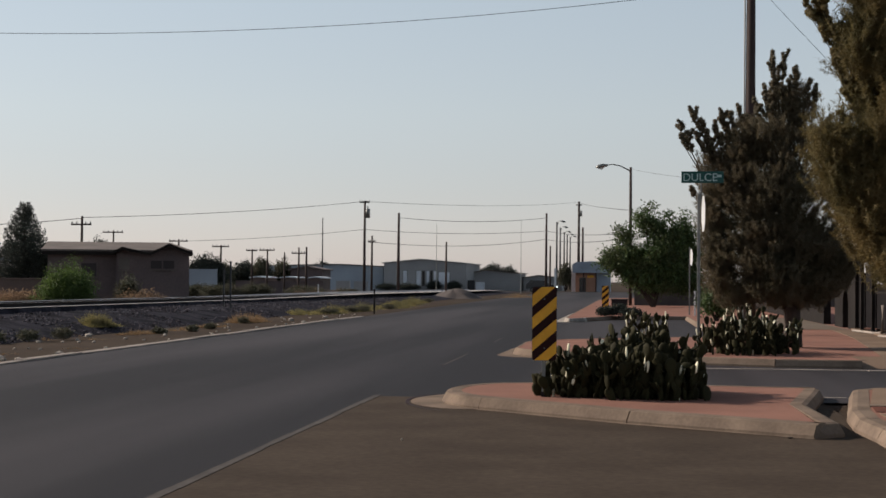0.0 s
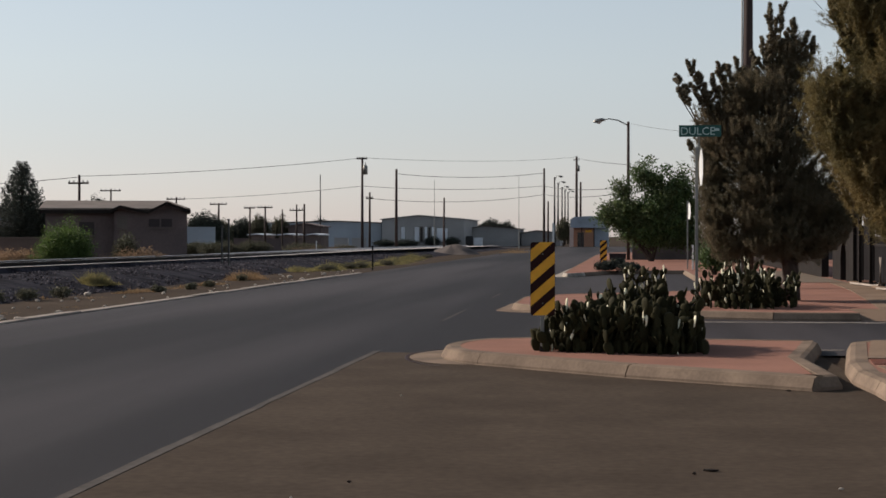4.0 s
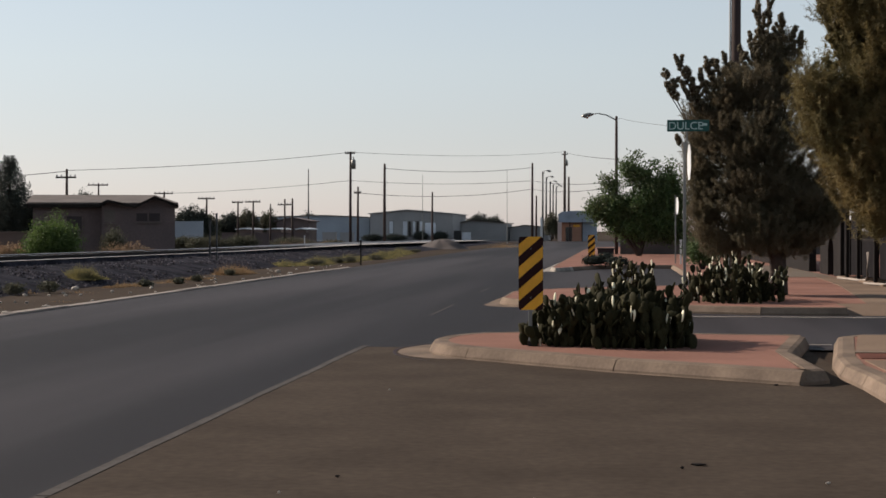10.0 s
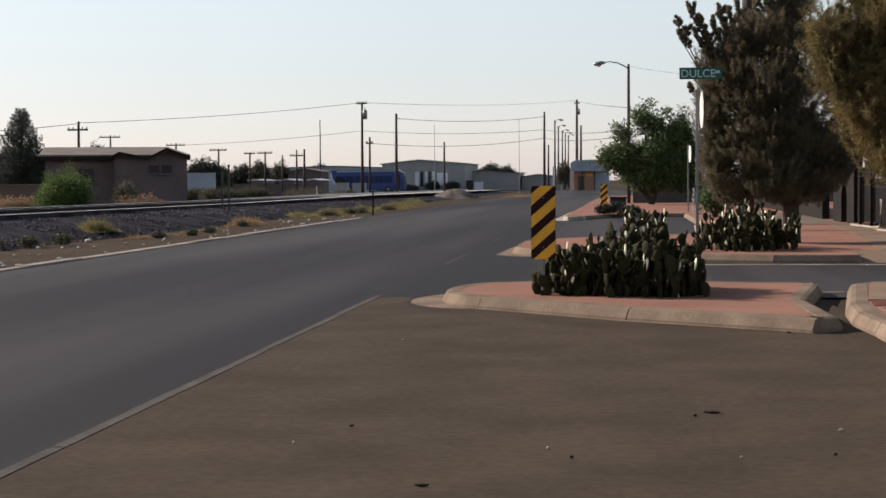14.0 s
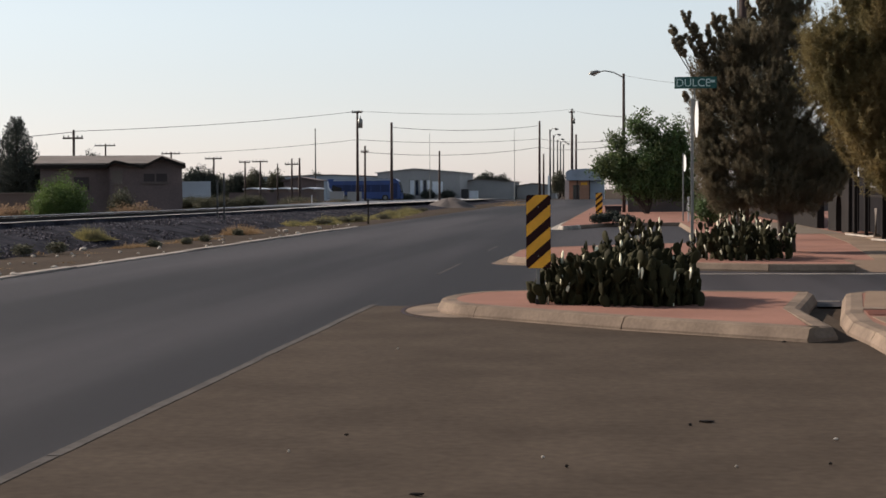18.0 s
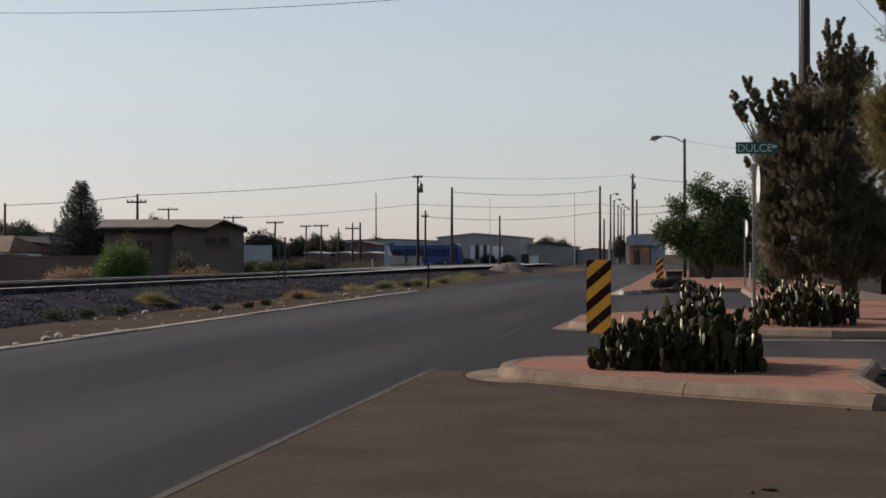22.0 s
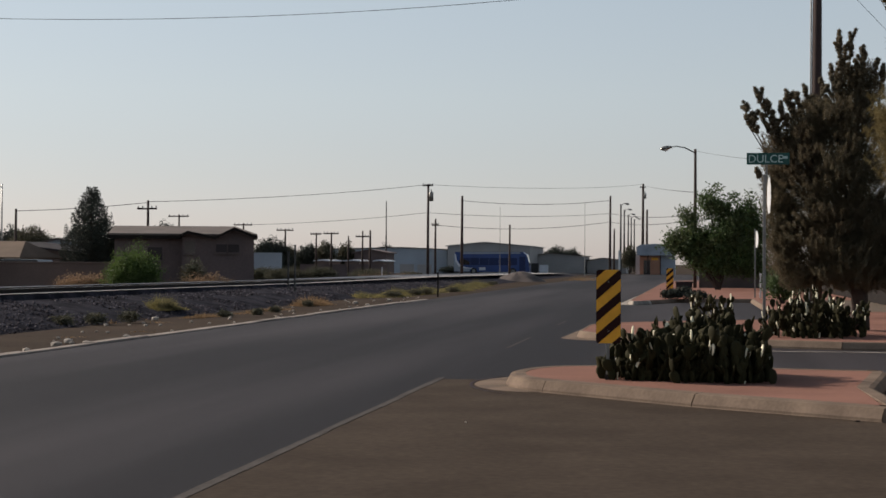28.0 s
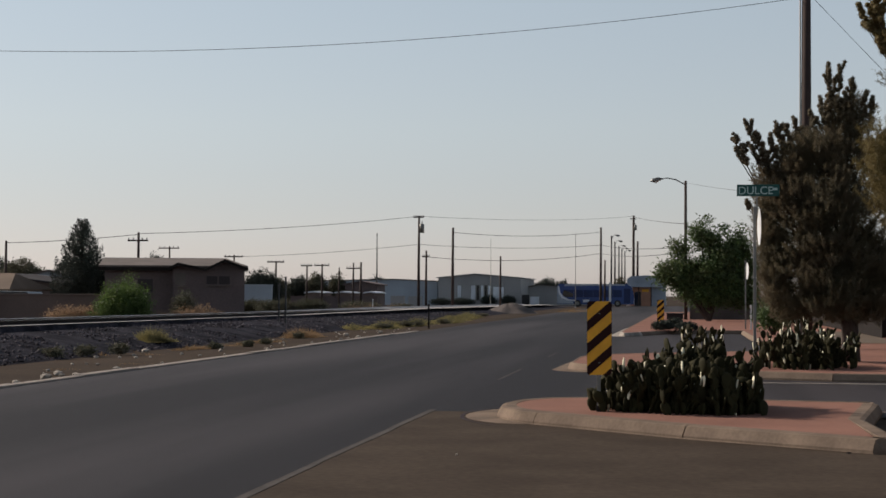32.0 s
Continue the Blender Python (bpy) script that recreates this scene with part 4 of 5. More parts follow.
broadleaf("mesquite_tree", "green broadleaf tree with bare twigs beside the low wall", (1.6, 92.0, 0.15), 5.5,
          [(0.2, 0, 2.6, 2.0, 1.8, 1.4, 4), (0.9, 0, 3.4, 1.8, 1.6, 1.5, 3.5), (-1.6, 0, 2.9, 1.6, 1.3, 0.9, 2), (-2.4, 0, 2.7, 0.8, 0.8, 0.6, 0.5), (-0.5, 0, 4.9, 0.6, 0.6, 1.0, 0.6), (0.1, 0, 4.6, 0.9, 0.8, 0.8, 0.8), (1.7, 0, 4.2, 1.0, 1.0, 1.1, 1.2), (-1.6, 0, 4.0, 0.7, 0.6, 0.9, 0.5), (1.4, 0, 2.0, 1.7, 1.4, 1.0, 2.5), (2.2, 0, 3.0, 0.9, 0.9, 1.3, 1.2), (0.1, 0, 1.75, 2.0, 1.4, 0.9, 2.6), (-1.9, 0, 2.4, 1.2, 1.0, 0.7, 1.2), (-0.9, 0, 5.1, 0.35, 0.3, 0.5, 0.1), (0.9, 0, 5.2, 0.35, 0.3, 0.5, 0.1), (-0.1, 0, 5.7, 0.2, 0.2, 0.4, 0.06), (-2.0, 0, 4.5, 0.3, 0.3, 0.4, 0.06), (1.9, 0, 5.2, 0.3, 0.3, 0.4, 0.07), (0.3, 0, 1.35, 1.7, 1.2, 0.75, 1.6), (1.8, 0, 1.4, 1.5, 1.2, 0.8, 1.6), (-1.2, 0, 1.75, 1.1, 0.9, 0.6, 0.8)], LEAF, 41, 6600, 0.085, 0.13, 0.2, 6)
def conifer(label, at, height, radius, material, seed):
    """A broad cone of branches whose ends turn up into pointed plumes, round a straight trunk."""
    rng = random.Random(seed)
    t = thing("far_conifer", label, "tree", at)
    part("trunk", tube([(0, 0, -0.05), (0, 0, height * 0.5), (0, 0, height * 0.95)], [0.16, 0.1, 0.02], 7), BARK, t)
    V, F = [], []
    z = 0.25
    while z < height - 0.25:
        u = z / height
        reach = min(1.95, radius * (1.0 - u) ** 0.85)
        for k in range(int(10 + 26 * (1 - u))):
            a = rng.uniform(0, 6.283)
            d = Vector((math.cos(a), math.sin(a), 0))
            r = reach * rng.uniform(0.55, 1.02)
            n = max(2, int(r / 0.24))
            for i in range(n):
                q = (i + 0.6) / n
                leafclump(V, F, d * r * q + Vector((0, 0, z + 0.10 * r * q)), rng, 7, 0.06, 0.12)
            for i in range(6):                       # the upturned plume
                p = d * (r + 0.03 * i) + Vector((0, 0, z + 0.10 * r + 0.09 * i))
                leafclump(V, F, p, rng, 9, 0.045, 0.10 * (1 - i / 7.5))
        z += 0.2
    for i in range(7):
        leafclump(V, F, Vector((0, 0, height - 0.55 + 0.09 * i)), rng, 8, 0.06, 0.12 * (1 - i / 8))
    soup(V, F, "crown", material, t, "dense dark upswept plumes")
    return t


conifer("dark cone-shaped conifer beside the brown house", (-39.2, 100.0, 0.0), 6.35, 3.05, DARKLEAF, 42)
broadleaf("shrub", "bright green rounded shrub in front of the yard wall", (-25.65, 70.6, 0.0), 2.5,
          [(0, 0, 1.15, 1.5, 1.1, 1.4, 3), (0.55, 0, 0.9, 1.1, 1.0, 1.0, 1.2), (-0.6, 0, 0.9, 1.0, 1.0, 1.0, 1)], BRIGHTLEAF, 43, 2600, 0.05, 0.05, 0.12, 4)

for k_, (x_, y_, w_, h_, m_, label_) in enumerate(((-22.0, 70.6, 1.4, 1.2, TANBRUSH, "mound of dry tan brush in front of the yard wall"), (-28.0, 70.9, 1.6, 1.12, TANBRUSH, "mound of dry tan brush in front of the yard wall"), (-22.9, 71.2, 0.55, 2.0, GREYLEAF, "dusty grey-green shrub in front of the brown house"))):
    broadleaf("shrub", label_, (x_, y_, 0.0), h_, [(0, 0, h_ * 0.5, w_, 0.6, h_ * 0.5, 2), (w_ * 0.5, 0, h_ * 0.35, w_ * 0.6, 0.5, h_ * 0.35, 1), (-w_ * 0.5, 0, h_ * 0.38, w_ * 0.6, 0.5, h_ * 0.4, 1)], m_, 260 + k_, 620, 0.05, 0.02, 0.12, 4)


def far_growth():
    # x, y, height, half width, material, label
    for k, (x, y, h, w, m, label) in enumerate((
            (-40.8, 150, 4.3, 1.5, DARKLEAF, "dark rounded tree beside the brown house"), (-39.7, 151, 3.9, 1.1, DARKLEAF, "dark rounded tree beside the brown house"),
            (-47.6, 184, 3.9, 1.6, GREYLEAF, "dusty green tree among distant yards"), (-45.3, 186, 4.1, 1.6, DARKLEAF, "dark tree among distant yards"),
            (-43.0, 185, 4.6, 1.3, GREYLEAF, "dusty green tree among distant yards"), (-41.0, 187, 4.4, 1.3, GREYLEAF, "dusty green tree among distant yards"), (-52.1, 270, 5.4, 2.2, DARKLEAF, "dark low tree above the warehouse roof"),
            (-27.4, 290, 4.3, 1.9, DARKLEAF, "dark tree behind the sheds"), (-24.4, 291, 5.3, 2.6, DARKLEAF, "dark tree behind the sheds"), (-21.5, 290, 4.6, 2.2, DARKLEAF, "dark tree behind the sheds"),
            (-47.6, 140, 5.6, 1.5, DARKLEAF, "round dark tree behind the brown house"), (-58.5, 135, 5.2, 2.6, GREYLEAF, "dusty tree behind the tan house"), (-54.5, 138, 5.3, 2.6, DARKLEAF, "dark tree behind the tan house"), (-62.5, 140, 5.2, 2.6, DARKLEAF, "dark tree behind the tan house"), (-50.6, 137, 4.9, 2.2, GREYLEAF, "dusty tree behind the tan house"),
            (-33.5, 122, 1.2, 1.6, GREYLEAF, "low dusty shrub behind the railway"), (-31.0, 120, 1.2, 1.8, GREYLEAF, "low green shrub behind the railway"), (-28.6, 121, 1.3, 1.4, GREYLEAF, "low dusty shrub behind the railway"),
            (-26.0, 128, 1.05, 1.9, GREYLEAF, "low dusty shrub behind the railway"), (-23.9, 135, 0.9, 1.3, GREYLEAF, "low dusty shrub behind the railway"), (-9.6, 255, 5.0, 1.2, GREYLEAF, "narrow dusty tree beside the small building"),
            (-36.8, 243, 1.15, 1.8, DARKLEAF, "low dark hedge in front of the warehouse"), (-33.4, 243, 1.15, 2.0, DARKLEAF, "low dark hedge in front of the warehouse"), (-29.5, 244, 1.7, 1.2, DARKLEAF, "dark shrub in front of the warehouse"), (-26.4, 244, 1.6, 1.2, DARKLEAF, "dark shrub in front of the warehouse"),
            (-52.0, 200, 3.6, 2.5, GREYLEAF, "dusty tree among distant yards"), (3.4, 60, 1.4, 0.55, LEAF, "small green sapling on the pavement"),
            (-0.75, 66.2, 0.42, 0.42, DARKLEAF, "low dark shrub below the far hazard marker"), (-0.25, 66.4, 0.55, 0.38, DARKLEAF, "low dark shrub below the far hazard marker"), (0.25, 66.0, 0.36, 0.5, DARKLEAF, "low spreading dark shrub on the corner"))):
        n = int(200 + 360 * min(w, 2.4) * min(h, 4) * 0.6)
        zc = h * 0.56
        broadleaf("far_tree" if h > 2.6 else "shrub", label, (x, y, 0.15 if x > -1 else 0.0), h,
                  [(0, 0, zc, w, w * 0.8, h * 0.44, 3), (w * 0.45, 0, zc * 0.8, w * 0.7, w * 0.6, h * 0.34, 1.2), (-w * 0.5, 0, zc * 0.85, w * 0.65, w * 0.6, h * 0.36, 1.2)], m, 100 + k, (n if h > 2 else n * 2) if h > 0.7 else 260, (0.10 if h > 2 else 0.055) if y > 70 else 0.05, 0.07 if h > 1 else 0.02, 0.16 if h > 1 else 0.06, 3)


far_growth()


# ---- poles, lamps and wires ----
def wooden_pole(at, height, arms=(), r=0.14, label="weathered wooden utility pole", transformer=0.0, name="utility_pole"):
    """arms: (height, half length). transformer: its height, 0 for none."""
    p = thing(name, label, "utility pole", at)
    part("shaft", tube([(0, 0, -0.1), (0, 0, height * 0.5), (0.02, 0, height)], [r, r * 0.85, r * 0.66], 10), WOOD, p, "", True)
    for z, half in arms:
        a = part("crossarm", box(-half, half, -0.06 - r, 0.06 - r, z - 0.06, z + 0.06, bevel=0.01), WOOD, p)
        for x in (-half * 0.9, -half * 0.45, half * 0.45, half * 0.9):
            part("insulator", tube([(x, -r, z + 0.06), (x, -r, z + 0.12), (x, -r, z + 0.2)], [0.03, 0.06, 0.035], 6), GALV, a)
    if transformer:
        can = part("transformer", tube([(0.32, -0.1, transformer - 0.45), (0.32, -0.1, transformer + 0.35), (0.32, -0.1, transformer + 0.45)], [0.22, 0.22, 0.12], 10), GALV, p, "grey metal transformer can", True)
        part("bushing", tube([(0.32, -0.1, transformer + 0.45), (0.32, -0.1, transformer + 0.7)], 0.04, 6), WOOD, can)
    return p


def street_lamp(at, height, reach, rz, shaft=WOOD, r=0.11, label="cobra-head street lamp on a wooden pole", drop=0.25):
    p = thing("street_lamp", label, "street lamp", at, rz)
    part("shaft", tube([(0, 0, -0.1), (0, 0, height * 0.5), (0, 0, height)], [r, r * 0.9, r * 0.7], 8), shaft, p, "", True)
    arm = part("arm", tube([(0, 0, height - drop), (-reach * 0.4, 0, height + 0.08), (-reach * 0.75, 0, height + 0.18), (-reach, 0, height + 0.12)], [0.045, 0.04, 0.035, 0.03], 6), GALV, p, "curved metal arm", True)
    h = part("lamp_head", tube([(-reach + 0.15, 0, height + 0.13), (-reach - 0.1, 0, height + 0.11), (-reach - 0.42, 0, height + 0.04), (-reach - 0.6, 0, height + 0.0)], [0.05, 0.12, 0.13, 0.03], 8), GALV, p, "grey cobra-head lamp", True)
    part("lens", tube([(-reach - 0.1, 0, height + 0.02), (-reach - 0.25, 0, height - 0.05), (-reach - 0.42, 0, height - 0.02)], [0.05, 0.1, 0.05], 8), LAMPGLASS, h, "", True)
    return p


street_lamp((0.30, 98.0, 0.15), 8.5, 1.55, 0)
street_lamp((-54.6, 120.0, 0.0), 7.8, 1.6, 0, GALV, 0.07, "tall thin steel street lamp with a curved arm")


def cable(a, b, sag, r=0.012, label="thin dark overhead cable", n=16, name="overhead_cable"):
    a, b = Vector(a), Vector(b)
    pts = [a.lerp(b, i / n) - Vector((0, 0, sag * 4 * (i / n) * (1 - i / n))) for i in range(n + 1)]
    ob = part(name, tube(pts, r, 4), WIRE)
    return tagged(ob, label, "cable", "overhead cables")


pole_ = wooden_pole((3.46, 45.0, 0.15), 11.2, ((10.4, 1.0),), 0.17, "tall dark wooden utility pole behind the pine")
part("conduit", tube([(-0.185, -0.02, 0.0), (-0.17, -0.02, 5.0), (-0.15, -0.02, 10.2)], 0.022, 6), GALV, pole_, "pale metal conduit along the shaft")


def far_poles():
    # on the street behind the railway: x, y, top, arms, transformer
    a = wooden_pole((-24.9, 150.0, 0.0), 9.2, ((9.05, 0.5),), 0.15, "wooden utility pole with a transformer", 8.0)
    wooden_pole((-24.5, 152.0, 0.0), 5.9, ((5.3, 0.35),), 0.13, "short wooden pole with a lamp arm")
    wooden_pole((-21.6, 150.0, 0.0), 8.05, (), 0.16, "plain leaning wooden pole")
    wooden_pole((-19.27, 170.0, 0.0), 5.8, (), 0.13, "short plain wooden pole")
    wooden_pole((-8.46, 170.0, 0.0), 8.9, (), 0.15, "plain wooden pole beside the road")
    wooden_pole((-8.08, 171.0, 0.0), 5.4, (), 0.12, "short plain wooden pole")
    wooden_pole((-7.68, 262.0, 0.0), 14.8, ((14.2, 0.5),), 0.26, "tall wooden utility pole with a transformer", 12.8)
    wooden_pole((-7.05, 263.0, 0.0), 10.6, (), 0.22, "plain dark wooden pole behind the building")
    wooden_pole((-38.85, 110.0, 0.0), 6.05, ((5.45, 0.75),), 0.13, "wooden utility pole with a crossarm")
    wooden_pole((-48.97, 110.0, 0.0), 5.45, (), 0.13, "plain dark wooden pole behind the railway")
    wooden_pole((-53.1, 160.0, 0.0), 6.6, ((6.4, 1.1),), 0.13, "distant wooden pole with a crossarm")
    wooden_pole((-46.1, 160.0, 0.0), 5.7, ((5.5, 1.0),), 0.13, "distant wooden pole with a crossarm")
    wooden_pole((-41.6, 160.0, 0.0), 5.1, ((4.95, 0.9),), 0.13, "distant wooden pole with a crossarm")
    wooden_pole((-39.5, 165.0, 0.0), 4.8, ((4.65, 0.6),), 0.12, "distant wooden pole with a crossarm")
    wooden_pole((-36.7, 160.0, 0.0), 4.75, ((4.6, 0.8),), 0.12, "distant wooden pole with a crossarm")
    wooden_pole((-34.9, 160.0, 0.0), 4.4, (), 0.1, "distant plain wooden pole")
    wooden_pole((-33.4, 160.0, 0.0), 4.9, ((4.3, 0.7),), 0.12, "distant wooden pole with a crossarm")
    wooden_pole((-32.6, 160.0, 0.0), 4.95, (), 0.14, "distant plain wooden pole")
    for x, y, h, r in ((-38.65, 200.0, 9.3, 1.6), (-23.9, 200.0, 8.5, 0.6), (-13.13, 200.0, 9.2, 0.6)):
        m = thing("antenna_mast", "thin steel antenna mast behind the railway", "mast", (x, y, 0))
        part("mast", tube([(0, 0, 0), (0, 0, h * 0.6), (0, 0, h)], [0.09 * r, 0.05 * r, 0.035 * r], 6), DARKMETAL if r > 1 else GALV, m)
        part("finial", tube([(0, 0, h), (0, 0, h + 0.25)], [0.06 * r, 0.03 * r], 6), GALV, m)


far_poles()


def far_lamps():
    for x, y in ((-10.35, 240), (-10.85, 265), (-11.15, 290), (-11.2, 306), (-11.1, 320)):
        street_lamp((x, y, 0), 10.6, 0.7, 180, DARKMETAL, 0.16, "tall steel street lamp of a distant row", 0.7)


far_lamps()
cable((3.46, 45, 9.95), (-33.4, 45, 9.95), 1.15, 0.008, n=30)
wooden_pole((-33.4, 45.0, 0.0), 10.3, (), 0.14, "plain wooden utility pole carrying a cable")
cable((3.5, 45, 10.1), (10.4, 45, 2.76), 0.08, 0.006)
cable((0.3, 98, 8.55), (3.4, 45, 4.4), 0.1, 0.007)
for r_, z_ in ((0.03, 1.0),):
    cable((-48.97, 110, 5.3), (-38.85, 110, 5.9), 0.1, 0.022)
    cable((-38.85, 110, 5.95), (-24.9, 150, 9.15), 0.25, 0.019)
    cable((-24.9, 150, 9.15), (-7.68, 262, 14.7), 0.5, 0.017)
    cable((-7.68, 262, 14.6), (0.3, 98, 6.0), 0.15, 0.02)
    cable((-46.1, 160, 5.5), (-24.9, 150, 6.45), 0.2, 0.019)
    cable((-24.9, 150, 6.45), (-8.46, 170, 7.0), 0.35, 0.019)
    cable((-8.46, 170, 7.0), (0.3, 98, 4.6), 0.25, 0.02)
    cable((-24.5, 152, 5.3), (-8.46, 170, 6.1), 0.55, 0.022)
    cable((-8.46, 170, 6.1), (0.3, 98, 4.3), 0.3, 0.02)
    cable((-21.6, 150, 7.6), (-8.46, 170, 8.4), 0.4, 0.022)


# ---- buildings ----
def profile_body(outline, y0, y1):
    """A body swept across its width from a side outline in x and z."""
    bm = bmesh.new()
    a = [bm.verts.new((x, y0, z)) for x, z in outline]
    b = [bm.verts.new((x, y1, z)) for x, z in outline]
    bm.faces.new(a)
    bm.faces.new(b[::-1])
    for i in range(len(outline)):
        bm.faces.new((a[i], b[i], b[(i + 1) % len(outline)], a[(i + 1) % len(outline)]))
    bmesh.ops.recalc_face_normals(bm, faces=bm.faces)
    return bm


def slab(bm, quad, t):
    """A sheet of thickness t below four corners."""
    v = [bm.verts.new(p) for p in quad]
    w = [bm.verts.new((p[0], p[1], p[2] - t)) for p in quad]
    bm.faces.new(v)
    bm.faces.new(w[::-1])
    for i in range(4):
        bm.faces.new((v[i], w[i], w[(i + 1) % 4], v[(i + 1) % 4]))
    bmesh.ops.recalc_face_normals(bm, faces=bm.faces)
    return bm


def house():
    h = thing("house", "low brown house with a shallow grey gabled roof", "house", (-26.3, 94.0, 0), 15.7)
    part("wall", box(-8.6, -0.1, 1.2, 9.0, 0, 3.2), HOUSEWALL, h)
    part("wing_wall", box(-4.45, -0.12, 0, 1.2, 0, 3.1), HOUSEWALL, h)
    part("roof", slab(bmesh.new(), ((-8.95, 0.7, 3.34), (0.1, 0.7, 3.34), (-1.3, 5.0, 3.9), (-8.95, 5.0, 3.9)), 0.10), ROOF, h, "pale grey sheet roof")
    part("roof", slab(bmesh.new(), ((-8.95, 5.0, 3.9), (-1.3, 5.0, 3.9), (0.1, 9.5, 3.2), (-8.95, 9.5, 3.2)), 0.10), ROOF, h, "pale grey sheet roof")
    part("roof", slab(bmesh.new(), ((0.1, 0.7, 3.34), (0.1, 9.5, 3.2), (-1.3, 5.01, 3.9), (-1.3, 4.99, 3.9)), 0.10), ROOF, h, "pale grey sheet roof")
    part("fascia", box(-8.9, -4.5, 0.74, 0.82, 3.02, 3.23), FENCEWOOD, h, "dark fascia board")
    front = ((-4.7, 3.20), (-4.1, 3.5), (-2.44, 3.16), (-1.3, 3.73), (0.12, 3.20))
    for (xa, za), (xb, zb) in zip(front, front[1:]):
        r = part("gable_roof", slab(bmesh.new(), ((xa, -0.5, za), (xb, -0.5, zb), (xb, 5.0, zb), (xa, 5.0, za)), 0.06), ROOF, h, "grey gable roof with dark eaves")
        part("barge_board", slab(bmesh.new(), ((xa, -0.54, za - 0.01), (xb, -0.54, zb - 0.01), (xb, -0.501, zb - 0.01), (xa, -0.501, za - 0.01)), 0.16), FENCEWOOD, r, "dark barge board")
    for a, p, b, zp in ((-4.4, -4.1, -2.6, 3.38), (-2.3, -1.3, -0.15, 3.6)):
        part("gable", profile_body([(a, 3.08), (p, zp), (b, 3.08)], 0.0, 0.25), HOUSEWALL, h)
    for x0, x1, z0, z1, y, m in ((-4.3, -3.67, 2.15, 2.85, 0.0, ROOF), (-2.4, -1.75, 2.2, 2.68, 0.0, WINDOWDARK), (-1.65, -1.0, 2.2, 2.68, 0.0, WINDOWDARK), (-6.6, -5.7, 1.7, 2.5, 1.2, WINDOWDARK)):
        w_ = part("window", box(x0 - 0.07, x1 + 0.07, y - 0.06, y - 0.001, z0 - 0.07, z1 + 0.07), HOUSEWALL, h)
        part("pane", box(x0, x1, y - 0.075, y - 0.055, z0, z1), m, w_)
        part("sill", box(x0 - 0.1, x1 + 0.1, y - 0.12, y - 0.0605, z0 - 0.12, z0 - 0.075), ROOF, w_)


house()


def gable_block(name, label, category, x0, x1, y0, y1, eave, ridge, wall, roof, windows=(), ridge_at=0.5, over=0.3):
    """A plain building with a ridge along y; windows: (x0, x1, z0, z1) on the front."""
    h = thing(name, label, category, ((x0 + x1) / 2, y0, 0))
    cx = (x0 + x1) / 2
    w = (x1 - x0) / 2
    xr = -w + 2 * w * ridge_at
    bm = bmesh.new()
    out = [(-w, 0), (w, 0), (w, eave), (xr, ridge), (-w, eave)]
    f = [bm.verts.new((x, 0, z)) for x, z in out]
    b = [bm.verts.new((x, y1 - y0, z)) for x, z in out]
    bm.faces.new(f)
    bm.faces.new(b[::-1])
    for i in range(5):
        bm.faces.new((f[i], b[i], b[(i + 1) % 5], f[(i + 1) % 5]))
    bmesh.ops.recalc_face_normals(bm, faces=bm.faces)
    part("wall", bm, wall, h)
    for sx in (-1, 1):
        bm = bmesh.new()
        xe = sx * (w + over)
        ze = eave - over * (ridge - eave) / max(0.1, abs(sx * w - xr))
        q = [bm.verts.new(p) for p in ((xe, -over, ze + 0.02), (xr, -over, ridge + 0.02), (xr, y1 - y0 + over, ridge + 0.02), (xe, y1 - y0 + over, ze + 0.02))]
        r = [bm.verts.new((p.co.x, p.co.y, p.co.z + 0.12)) for p in q]
        bm.faces.new(q)
        bm.faces.new(r[::-1])
        for i in range(4):
            bm.faces.new((q[i], r[i], r[(i + 1) % 4], q[(i + 1) % 4]))
        bmesh.ops.recalc_face_normals(bm, faces=bm.faces)
        part("roof", bm, roof, h)
    for a, b_, c, d, m_ in windows:
        w_ = part("window", box(a - cx - 0.08, b_ - cx + 0.08, -0.06, -0.001, c - 0.08, d + 0.08), GALV, h)
        part("pane", box(a - cx, b_ - cx, -0.075, -0.05, c, d), m_, w_)
    return h


gable_block("warehouse", "long low blue-grey metal warehouse", "warehouse", -58.0, -37.8, 246, 262, 3.7, 4.0, PALEWALL, ROOF, [(-52.0, -50.5, 0.3, 2.9, DARKGLASS)], 0.65)
gable_block("warehouse", "large grey metal hall with white doors and a shallow ridge", "warehouse", -37.55, -24.6, 245, 268, 4.25, 4.85, HALLWALL, HALLWALL,
            [(-34.5, -33.9, 1.2, 3.1, BUSWHITE), (-32.4, -31.7, 0.8, 3.1, BUSWHITE), (-31.5, -31.1, 0.8, 3.1, DARKGLASS), (-30.8, -30.4, 0.8, 3.1, BUSWHITE), (-30.2, -29.9, 0.8, 3.1, DARKGLASS), (-29.7, -29.3, 0.8, 3.1, BUSWHITE), (-28.9, -27.2, 0.8, 2.9, BUSWHITE)], 0.45)
gable_block("warehouse", "low grey shed beyond the crossing", "warehouse", -25.4, -17.0, 258, 272, 2.8, 3.25, HALLWALL, ROOF, (), 0.3)
gable_block("warehouse", "low grey shed beyond the crossing", "warehouse", -16.8, -10.4, 262, 274, 2.1, 2.5, HALLWALL, ROOF, (), 0.4)


